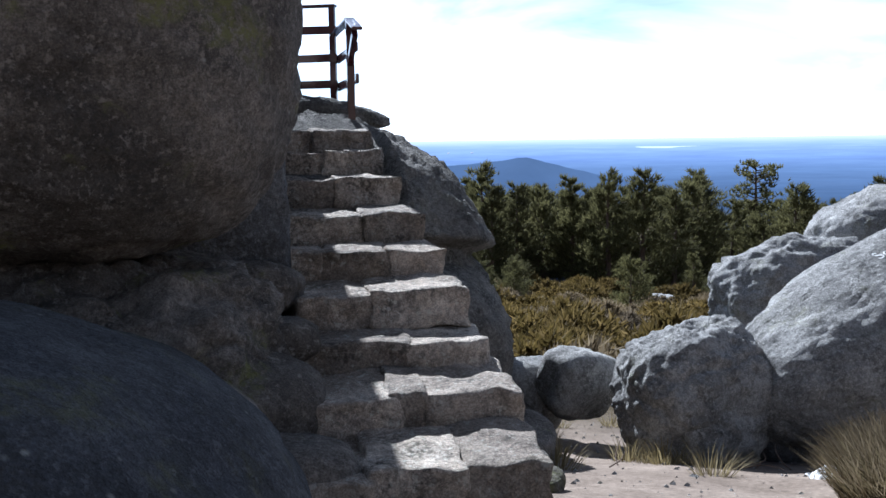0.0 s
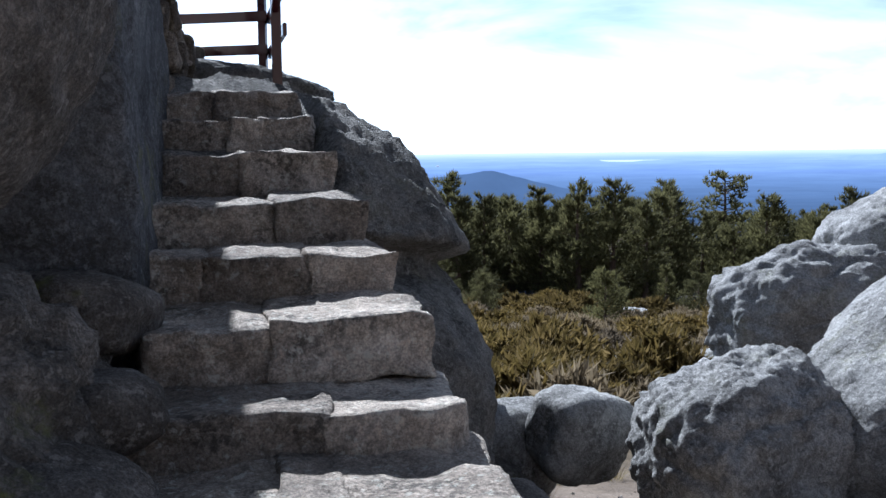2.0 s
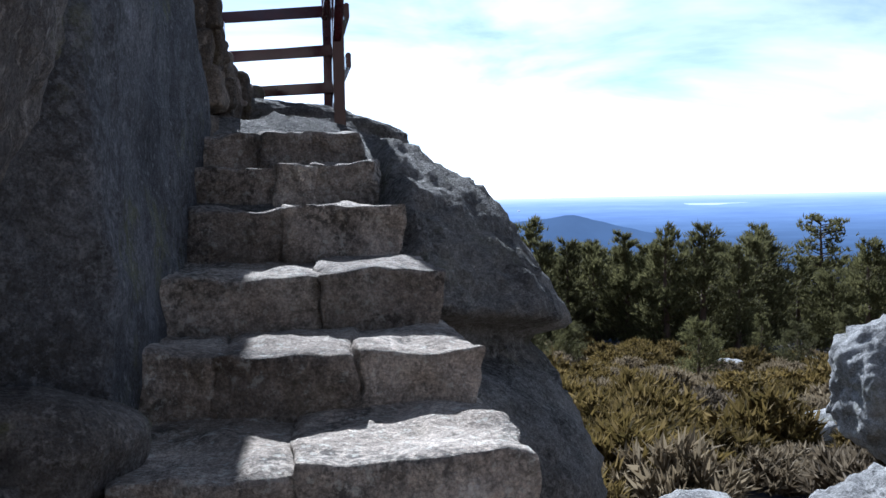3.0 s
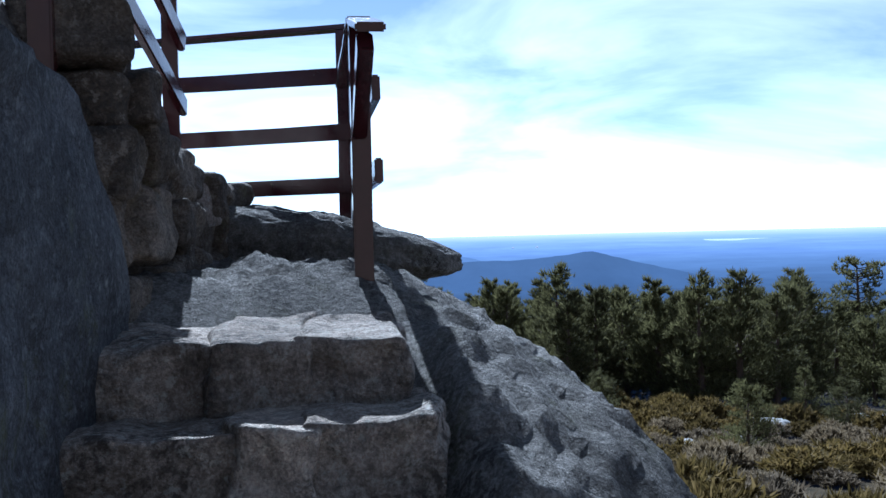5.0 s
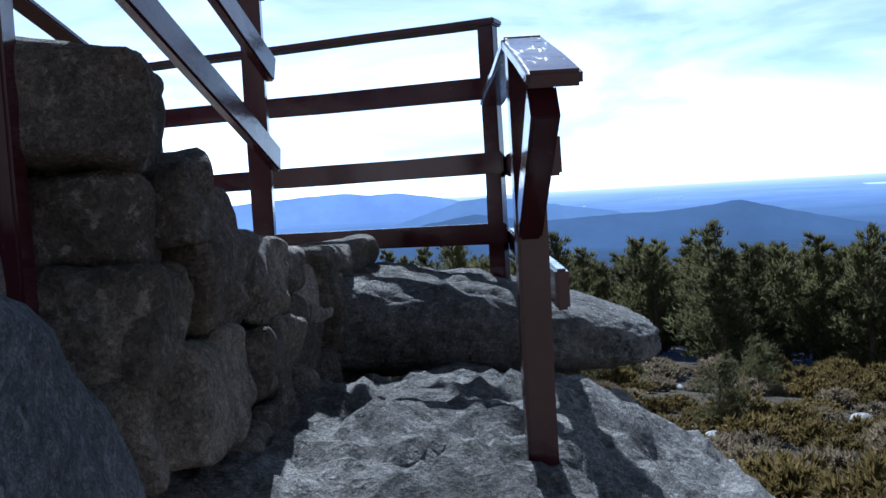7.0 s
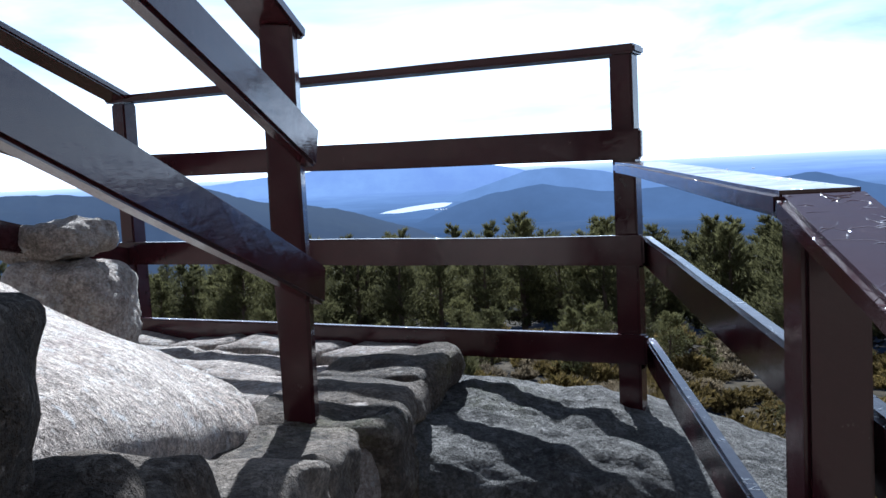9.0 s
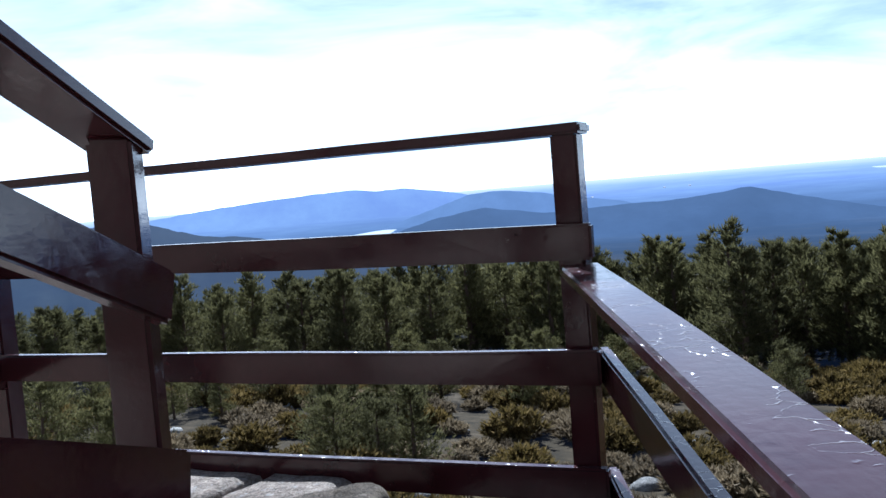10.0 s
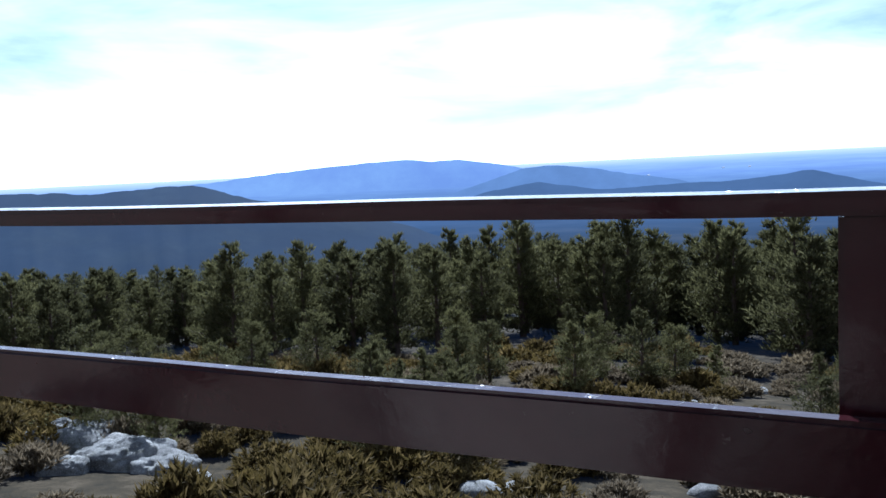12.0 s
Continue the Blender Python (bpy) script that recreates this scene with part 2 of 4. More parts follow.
M_NEEDLE = leaf_material("pine needles", (0.068, 0.067, 0.032), (0.115, 0.110, 0.050), (0.175, 0.164, 0.080))
M_BROOM = leaf_material("broom twigs", (0.064, 0.050, 0.018), (0.122, 0.088, 0.030), (0.195, 0.143, 0.064))
M_HEATH = leaf_material("dry heather", (0.095, 0.072, 0.046), (0.175, 0.138, 0.092), (0.27, 0.22, 0.155))
M_GRASS = leaf_material("dry grass", (0.14, 0.11, 0.055), (0.24, 0.195, 0.105), (0.35, 0.295, 0.18))


def bark_material():
    m = Mat("pine bark", 0.95, False)
    m.color(m.ramp(m.noise(5, 7, 0.7, (3, 3, 0.7)), (0.3, (0.045, 0.032, 0.024)), (0.55, (0.12, 0.080, 0.055)), (0.75, (0.20, 0.135, 0.09))))
    m.bump((m.noise(9, 6, 0.7, (3, 3, 0.7)), 0.6, 0.04))
    return m.m


M_BARK = bark_material()


def plain_material(name, col, rough=0.6):
    m = Mat(name, rough)
    m.color(m.mix(0.5, col, m.ramp(m.noise(8, 5), (0.3, 0.35), (0.7, 0.65)), "OVERLAY"))
    return m.m


M_CHALK = plain_material("white painted lettering", (0.56, 0.56, 0.55), 0.9)
M_PAPER = plain_material("white paper litter", (0.80, 0.80, 0.79), 0.7)
M_HUT = plain_material("dark blue sheet metal", (0.03, 0.045, 0.09), 0.5)


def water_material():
    m = Mat("glowing lake water", 0.25)
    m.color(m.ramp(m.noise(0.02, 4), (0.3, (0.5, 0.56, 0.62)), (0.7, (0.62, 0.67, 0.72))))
    # most of the water's brightness is an emission put into the material
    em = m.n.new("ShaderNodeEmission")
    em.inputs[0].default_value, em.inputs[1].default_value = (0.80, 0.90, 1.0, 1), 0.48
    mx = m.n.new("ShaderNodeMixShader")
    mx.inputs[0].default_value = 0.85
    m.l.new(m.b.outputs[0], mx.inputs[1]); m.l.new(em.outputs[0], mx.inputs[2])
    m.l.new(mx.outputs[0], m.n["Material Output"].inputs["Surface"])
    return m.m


M_WATER = water_material()

# ---------------------------------------------------------------- mesh helpers


def mesh_of(name, verts, faces, mat, smooth=True):
    me = bpy.data.meshes.new(name)
    me.from_pydata([tuple(v) for v in verts], [], faces)
    me.materials.append(mat)
    if smooth:
        me.polygons.foreach_set("use_smooth", [True] * len(me.polygons))
    me.update()
    return me


def bm_mesh(name, bm, mat, smooth=True):
    bmesh.ops.recalc_face_normals(bm, faces=bm.faces)
    me = bpy.data.meshes.new(name)
    bm.to_mesh(me)
    bm.free()
    me.materials.append(mat)
    if smooth:
        me.polygons.foreach_set("use_smooth", [True] * len(me.polygons))
    return me


def part(name, data, parent, label="", m=None):
    ob = new(name, data)
    ob.parent = parent
    if m is not None:
        ob.matrix_basis = m
    return tagged(ob, label)


def empty(name, m=None):
    ob = new(name)
    ob.empty_display_size = 0.1
    if m is not None:
        ob.matrix_basis = m
    return ob


def fbm(p, octaves=4, gain=0.5):
    s, a = 0.0, 1.0
    for _ in range(octaves):
        s += a * noise.noise(p)
        p = p * 2.03
        a *= gain
    return s


def rock_data(name, radii, mat, seed, square=2.4, rough=0.10, levels=5, shape=None, freq=1.3, facets=0.0, grit=0.0):
    """A weathered boulder: a superellipsoid, shaped, with lumps at several sizes."""
    bm = bmesh.new()
    bmesh.ops.create_icosphere(bm, subdivisions=levels, radius=1.0)
    off = Vector((seed * 7.31, seed * 3.17, seed * 5.71))
    mean = (radii[0] + radii[1] + radii[2]) / 3
    for v in bm.verts:
        d = v.co.normalized()
        k = sum(abs(c) ** square for c in d) ** (-1.0 / square)
        p = Vector((d.x * k * radii[0], d.y * k * radii[1], d.z * k * radii[2]))
        q = p * (freq / mean)
        h = fbm(q + off, 5, 0.5) * rough
        if facets:
            h += facets * (0.5 - min(1.0, noise.cell(q * 1.6 + off))) * 0.3
        h -= 0.35 * rough * max(0.0, 0.10 - abs(noise.noise(q * 0.9 + off * 2))) / 0.10
        p += d * h * mean
        if grit:
            p += d * grit * (fbm(p * 9.0 + off, 3, 0.65) + (0.55 * fbm(p * 27.0 + off, 2, 0.6) if levels > 5 else 0.0))
        v.co = shape(p) if shape else p
    return bm_mesh(name, bm, mat)


# the ground plans of the foot of the stairs, of their head and of the landing, each laid into the whole
LOWER = pose(-0.013, 0.298, -0.046, 1.15, 2.69, 0.64) @ Matrix.Scale(0.95, 4)
UPPER = pose(0.093, 0.524, 0.047, 0.59, 1.49, 0.70) @ Matrix.Scale(0.952, 4)
LANDING = pose(0.035, 0.547, 0.020, 0.73, 2.13, 0.53) @ Matrix.Scale(0.954, 4)


def boulder(name, at, radii, mat, seed, label, turn=(0, 0, 0), plan=LOWER, **kw):
    ob = new(name, rock_data(name, radii, mat, seed, **kw))
    ob.matrix_basis = plan @ pose(*at, *turn)
    return tagged(ob, label, "boulder")


def block_data(name, w, d, h, mat, seed, cuts=5, r=0.04, rough=0.02, freq=4.0):
    """A hewn stone: a box with worn corners and uneven faces, its base at z = -h."""
    bm = bmesh.new()
    bmesh.ops.create_cube(bm, size=1.0)
    bmesh.ops.subdivide_edges(bm, edges=bm.edges[:], cuts=cuts, use_grid_fill=True)
    off = Vector((seed * 3.7, seed * 9.1, seed * 1.3))
    half = Vector((w / 2, d / 2, h / 2))
    r = min(r, 0.45 * min(w, d, h))
    inner = Vector((half.x - r, half.y - r, half.z - r))
    for v in bm.verts:
        p = Vector((v.co.x * w, v.co.y * d, v.co.z * h))
        c = Vector([max(-inner[i], min(inner[i], p[i])) for i in range(3)])
        e = p - c
        if e.length > 1e-6:
            p = c + e.normalized() * r
        p += Vector((fbm(p * freq + off, 3), fbm(p * freq - off, 3), 0.8 * fbm(p * freq * 0.8 + off * 2, 3))) * rough
        v.co = p - Vector((0, 0, half.z))
    return bm_mesh(name, bm, mat)


def board_data(name, length, width, thick, mat, bevel=0.006, bow=0.0, seed=0):
    """A sawn board along +x from 0 to length, width in z, with eased edges and slight waves."""
    bm = bmesh.new()
    bmesh.ops.create_cube(bm, size=1.0)
    for v in bm.verts:
        v.co = Vector(((v.co.x + 0.5) * length, v.co.y * thick, v.co.z * width))
    bmesh.ops.bevel(bm, geom=bm.edges[:], offset=bevel, segments=2, affect="EDGES")
    long = [e for e in bm.edges if abs(e.verts[0].co.x - e.verts[1].co.x) > 0.5 * length]
    bmesh.ops.subdivide_edges(bm, edges=long, cuts=9)
    for v in bm.verts:
        x = v.co.x / length
        v.co.z += bow * 4 * x * (1 - x) + 0.0035 * noise.noise(Vector((v.co.x * 2.2, seed * 4.1, v.co.z * 9)))
        v.co.y += 0.003 * noise.noise(Vector((v.co.x * 1.7, seed * 8.3 + 5, v.co.z * 9)))
    me = bm_mesh(name, bm, mat, False)
    return me


def beam(name, a, b, width, thick, parent, seed=0, bow=0.0, tilt=0.0):
    """A board from a to b (centre line); its width stands upright, its thickness lies across."""
    a, b = Vector(a), Vector(b)
    x = (b - a).normalized()
    y = Vector((0, 0, 1)).cross(x).normalized()
    z = x.cross(y)
    m = Matrix((x, y, z)).transposed().to_4x4()
    m.translation = a
    return part(name, board_data(name, (b - a).length, width, thick, M_PAINT, bow=bow, seed=seed), parent, "",
                m @ pose(0, 0, 0, tilt, 0, 0))


def post(a, top, size, parent, turn=0, seed=0):
    """An upright square post from a to the height top."""
    m = pose(a[0], a[1], a[2], 0, 0, turn) @ pose(0, 0, 0, 0, -90, 0)
    return part("post", board_data("post", top - a[2], size, size, M_PAINT, seed=seed), parent, "", m)


# ---------------------------------------------------------------- terrain


def ground_z(x, y):
    s = y + 0.25 * max(x, 0.0)
    r = math.hypot(x, y)
    z = float(np.interp(s, [-60, -20, -1, 2.8, 4.6, 6, 9, 15, 30, 48, 80, 150, 300],
                        [4.0, 1.6, 0.33, 0.0, -0.42, -0.85, -1.5, -2.8, -4.8, -7.0, -10.8, -20, -45]))
    z += 0.016 * min(y, 160) - 0.038 * max(-60.0, min(60.0, x)) - 0.03
    z -= 0.05 * max(0.0, -x - 4) * min(1.0, max(0.0, (y - 10) / 20)) * min(1.0, r / 60)
    if r > 160:
        dip = float(np.interp(math.log(r), [math.log(k) for k in (160, 400, 900, 1500, 2500, 3500, 4900)],
                              [7.0, 6.3, 4.8, 3.2, 1.6, 0.65, 0.0]))
        far = -r * math.tan(radians(dip))
        k = min(1.0, (r - 160) / 150)
        z = z * (1 - k) + far * k
    # added unseen slope behind the start; it also shuts out low sky light
    if y < -6:
        back = 0.34 * (-y - 6)
        z = back + min(z, 2.0) if r <= 160 else back
    z += 0.05 * fbm(Vector((x * 0.5, y * 0.5, 0)), 4) * min(1.0, 0.3 + r / 8)
    z += min(1.0, max(0.0, (r - 12) / 25)) * 0.5 * noise.noise(Vector((x * 0.11, y * 0.11, 3)))
    return z


def build_ground():
    rings = list(np.linspace(0.0, 12, 61)[1:]) + [12 * (4900 / 12) ** (i / 110) for i in range(1, 111)]
    seg = 220
    verts, faces = [(0, 3.0, ground_z(0, 3.0))], []
    for r in rings:
        for i in range(seg):
            a = 2 * math.pi * i / seg
            x, y = r * math.sin(a), 3.0 * max(0.0, 1 - r / 200) + r * math.cos(a)
            verts.append((x, y, ground_z(x, y)))
    for i in range(seg):
        faces.append((0, 1 + (i + 1) % seg, 1 + i))
    for k in range(len(rings) - 1):
        a, b = 1 + k * seg, 1 + (k + 1) * seg
        for i in range(seg):
            j = (i + 1) % seg
            faces.append((a + i, a + j, b + j, b + i))
    ob = new("ground", mesh_of("ground", verts, faces, M_GROUND))
    tagged(ob, "sandy and scrub-covered mountain ground falling to a hazy plain", "ground", kind="structure")


build_ground()


def level(a):
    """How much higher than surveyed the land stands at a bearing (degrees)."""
    return 0.8 * math.cos(radians(a)) - 1.9 * math.sin(radians(a))


def ridge(name, profile, dist, depth, label, seed, rough=0.10):
    """A far ridge: crest heights given by bearing (degrees) and dip (degrees below level) at a distance."""
    az = [p[0] - 0.65 for p in profile]
    dp = [p[1] - 0.37 - level(p[0]) for p in profile]
    n, rows = 150, 9
    verts, faces = [], []
    for i in range(n):
        a = az[0] + (az[-1] - az[0]) * i / (n - 1)
        edge = min(1.0, i / 10, (n - 1 - i) / 10)
        dip = float(np.interp(a, az, dp)) + (rough * fbm(Vector((a * 0.9, seed * 3.3, 0)), 5)) * edge
        for j in range(rows):
            f = j / (rows - 1)
            r = dist + depth * (f - 0.5) * 2
            crest = 3.0 - dist * math.tan(radians(dip))
            base = 3.0 - dist * math.tan(radians(7.5))
            k = max(0.0, 1 - abs(f - 0.5) * 2) ** 0.9
            z = base + (crest - base) * k
            z += 0.05 * (crest - base) * fbm(Vector((a * 0.5, f * 3, seed)), 4) * (1 - k) * 2
            verts.append((r * math.sin(radians(a)), r * math.cos(radians(a)), z))
    for i in range(n - 1):
        for j in range(rows - 1):
            p = i * rows + j
            faces.append((p, p + 1, p + rows + 1, p + rows))
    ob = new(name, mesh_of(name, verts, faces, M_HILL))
    return tagged(ob, label, "hill", kind="structure")


ridge("hill", [(-40, 2.6), (-28, 2.3), (-22.9, 2.39), (-20, 2.15), (-17.8, 2.06), (-14, 3.05), (-9.7, 3.5), (-5.2, 4.7), (-1, 6.2)],
      900, 300, "dark blue wooded hill above the valley", 1)
ridge("hill", [(-24, 3.2), (-17.8, 2.06), (-14, 1.58), (-10.6, 1.2), (-8.5, 1.0), (-5.1, 0.76), (-3, 0.85), (-1.5, 0.77), (1.2, 1.14), (4, 1.7), (9, 2.6), (13, 3.5)],
      3000, 500, "pale blue distant mountain ridge", 2, 0.05)
ridge("hill", [(-5, 3.6), (-2, 2.9), (0.5, 2.1), (2.5, 1.4), (4.1, 1.22), (5.5, 1.3), (7.3, 1.5), (9, 1.8), (11.5, 2.1), (15, 3.0), (18, 3.9)],
      2300, 350, "hazy blue middle ridge beyond the lake", 3, 0.07)
ridge("hill", [(-4.5, 4.6), (-2, 3.5), (0.5, 2.75), (3.4, 2.24), (5, 2.45), (7, 2.75), (9.5, 2.6), (12.5, 2.4), (15.6, 2.23), (17.5, 1.95), (18.8, 1.72), (19.4, 1.68), (20.3, 1.85),
              (22, 2.25), (23.8, 2.58), (28, 3.36), (33, 4.2), (38, 5.2)], 1500, 320, "blue rounded wooded hill in the valley", 4, 0.06)
ridge("hill", [(31, 1.6), (36, 0.75), (40, 0.25), (42, 0.0), (43.8, -0.45), (45.2, -0.88), (46.1, -0.55), (47.9, -0.95), (52, -2.0), (60, -3.2), (75, -3.0), (90, -1.0)], 3600, 500,
      "pale blue mountains on the far horizon", 5, 0.05)


def lake(az0, az1, dip0, dip1, r, label, seed):
    """A flat sheet of water with a ragged shore, lying in the valley."""
    ob_verts, n = [], 48
    dip0, dip1 = dip0 - 0.38 - level(az0), dip1 - 0.38 - level(az1)
    az0, az1 = az0 - 0.65, az1 - 0.65
    ca, cd = (az0 + az1) / 2, (dip0 + dip1) / 2
    for i in range(n):
        t = 2 * math.pi * i / n
        k = 1 + 0.35 * noise.noise(Vector((math.cos(t) * 1.6, math.sin(t) * 1.6, seed)))
        a = ca + (az1 - az0) / 2 * math.cos(t) * k
        d = cd + (dip1 - dip0) / 2 * math.cos(t) + 0.16 * math.sin(t) * k * (1 - 0.6 * math.cos(t) ** 4)
        z = 3.0 - r * math.tan(radians(cd))
        rr = (3.0 - z) / math.tan(radians(max(0.1, d)))
        ob_verts.append((rr * math.sin(radians(a)), rr * math.cos(radians(a)), z))
    ob = new("lake", mesh_of("lake", ob_verts, [tuple(range(n))], M_WATER, False))
    tagged(ob, label, "lake", kind="structure")


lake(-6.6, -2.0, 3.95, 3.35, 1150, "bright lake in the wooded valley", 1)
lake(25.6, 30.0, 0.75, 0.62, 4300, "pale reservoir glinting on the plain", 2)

# ---------------------------------------------------------------- rocks of the outcrop


STAIR_Y = [2.5, 3.5, 4.5, 5.1, 5.5, 6.05, 6.45, 6.85, 7.3, 7.7, 8.2]
STAIR_Z = [-0.9, -0.6, -0.2, 0.45, 0.85, 1.08, 1.28, 1.46, 1.66, 1.88, 2.4]


def flank_shape(p):
    # the upper sheet ends in an overhanging lip above the lower one
    line = 1.2 + float(np.interp(p.y + 7.95, [5.2, 5.6, 6.5, 7.5, 9.0], [1.0, 0.95, 0.72, 0.57, 0.35])) + 0.03 * noise.noise(Vector((p.y * 3, 1, 0)))
    w = min(1.0, max(0.0, (line - p.z) / 0.07))
    p = Vector((p.x * (1 - 0.17 * w), p.y * (1 - 0.12 * w), p.z))
    # the cutting in which the steps lie
    x, y = p.x - 0.7, p.y + 7.95
    cut = 1.2 + float(np.interp(y, STAIR_Y, STAIR_Z))
    k = min(1.0, max(0.0, (-0.10 - x) / 0.12))
    if p.z > cut and k > 0:
        p = Vector((p.x, p.y, p.z * (1 - k) + cut * k))
    return p


boulder("whaleback_rock", (-0.66, 7.95, -1.24), (2.02, 2.85, 3.06), M_DOME, 11, "great grey granite dome beside the stone steps",
        plan=UPPER, square=2.35, rough=0.04, grit=0.034, levels=7, shape=flank_shape, freq=2.2)
boulder("lower_sheet_rock", (-0.52, 7.0, -0.28), (1.50, 1.80, 1.08), M_DOME, 10, "rounded lower sheet of the granite dome", (0, 0, 0),
        plan=UPPER, square=2.5, rough=0.05, grit=0.022, levels=6, freq=2.0, shape=lambda p: Vector((p.x, p.y, min(p.z, 0.25 + float(np.interp(p.y + 7.0, STAIR_Y, STAIR_Z)) + max(0.0, 5 * (p.x - 0.44))))))
boulder("slab_boulder", (-0.40, 9.42, 1.86), (0.82, 0.50, 0.19), M_DOME, 12, "long flat granite slab lying across the top", (0, 5, -4),
        plan=UPPER, square=3.2, rough=0.06, grit=0.014, levels=6,
        shape=lambda p: Vector((p.x, p.y, p.z * (1.05 - 0.55 * min(1.0, max(0.0, (p.x + 0.15) / 0.95)) ** 1.5))))
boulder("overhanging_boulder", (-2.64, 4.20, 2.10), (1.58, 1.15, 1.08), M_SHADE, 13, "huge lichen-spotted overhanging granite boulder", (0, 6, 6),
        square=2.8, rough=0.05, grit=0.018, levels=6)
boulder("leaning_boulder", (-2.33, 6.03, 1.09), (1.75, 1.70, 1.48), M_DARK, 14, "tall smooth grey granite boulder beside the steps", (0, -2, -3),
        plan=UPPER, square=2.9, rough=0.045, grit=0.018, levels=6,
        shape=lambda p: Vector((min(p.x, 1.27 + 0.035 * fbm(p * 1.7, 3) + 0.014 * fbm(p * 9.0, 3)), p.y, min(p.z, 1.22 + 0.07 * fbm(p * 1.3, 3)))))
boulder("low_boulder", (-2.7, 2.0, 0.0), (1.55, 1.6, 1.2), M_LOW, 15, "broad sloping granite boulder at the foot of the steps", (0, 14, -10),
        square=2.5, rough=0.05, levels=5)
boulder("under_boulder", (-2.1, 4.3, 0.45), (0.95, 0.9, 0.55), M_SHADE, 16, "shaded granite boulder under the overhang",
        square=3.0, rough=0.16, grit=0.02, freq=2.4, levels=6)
boulder("block_boulder", (2.52, 6.0, -0.50), (0.66, 0.56, 0.64), M_ROCK, 17, "squat grey granite block beside the sandy path", (0, -10, 12),
        square=2.9, rough=0.15, grit=0.024, levels=6)
boulder("small_boulder", (1.84, 6.92, -0.58), (0.37, 0.30, 0.32), M_PALE, 18, "small pale granite boulder beside the path", (8, 10, 20),
        square=3.4, rough=0.16, levels=4)
boulder("flat_rock", (1.50, 7.3, -0.80), (0.34, 0.30, 0.36), M_ROCK, 19, "flat-topped granite rock beside the dome", (0, 0, 10),
        square=3.2, rough=0.08, levels=4)
boulder("inscribed_boulder", (4.70, 6.0, 0.20), (1.98, 0.95, 0.74), M_ROCK, 20, "long grey boulder with white painted verses", (0, -24, 6),
        square=2.3, rough=0.045, grit=0.022, levels=6)
boulder("back_boulder", (11.8, 13.1, -0.15), (2.6, 1.3, 1.45), M_ROCK, 21, "rounded granite boulder behind the inscribed one", (0, -12, 0),
        square=2.8, rough=0.13, grit=0.03, levels=6)
boulder("back_boulder", (8.6, 12.9, -1.0), (1.65, 1.0, 1.05), M_ROCK, 22, "craggy granite boulder behind the inscribed one", (0, -8, 0),
        square=2.9, rough=0.18, grit=0.03, levels=6)

# ---------------------------------------------------------------- stone steps
STEPS = [  # front y, top z, joints from right to left
    (2.98, 0.25, (-0.03, -0.40, -0.81, -1.09, -1.35)),
    (3.57, 0.415, (0.02, -0.45, -0.60, -1.17)),
    (4.10, 0.545, (0.01, -0.41, -1.03)),
    (4.53, 0.749, (-0.01, -0.56, -0.99)),
    (5.06, 0.945, (-0.03, -0.36, -0.76, -1.06)),
    (5.55, 1.134, (-0.045, -0.43, -0.98)),
    (6.24, 1.345, (-0.08, -0.54, -0.93)),
    (6.71, 1.535, (-0.12, -0.41, -0.57, -0.96)),
    (6.96, 1.709, (-0.16, -0.41, -0.63, -0.95)),
]


def build_steps():
    stairs = tagged(empty("stone_staircase"), "worn granite steps climbing between the boulders", "stairs")
    rnd = random.Random(5)
    k = 0
    for i, (yf, z, joints) in enumerate(STEPS):
        skew = 0.05
        for a, b in zip(joints, joints[1:]):
            k += 1
            w = a - b + 0.03
            d = (STEPS[i + 1][0] - yf if i < 8 else 0.55) + 0.14 + rnd.uniform(-0.02, 0.04)
            h = rnd.uniform(0.23, 0.27)
            x = (a + b) / 2
            part("step_stone", block_data("step_stone", w, d, h, M_STEP, 40 + k, 16, 0.016, 0.036, 5.5), stairs, "",
                 pose(x, yf + d / 2 + skew * (joints[0] - x) + rnd.uniform(-0.025, 0.02), z + rnd.uniform(-0.016, 0.018),
                      rnd.uniform(-1.5, 1.5), rnd.uniform(-1.2, 1.2), -3 + rnd.uniform(-2.5, 2.5)))
        # packing stones that carry the outer end
        part("packing_stone", block_data("packing_stone", 0.5, 0.5, 0.4, M_ROCK, 340 + i, 6, 0.06, 0.03, 3.5), stairs, "",
             pose(joints[0] - 0.28, yf + 0.36, z - 0.20, 0, 0, rnd.uniform(-8, 8)))


build_steps()

# ---------------------------------------------------------------- masonry wall under the second flight


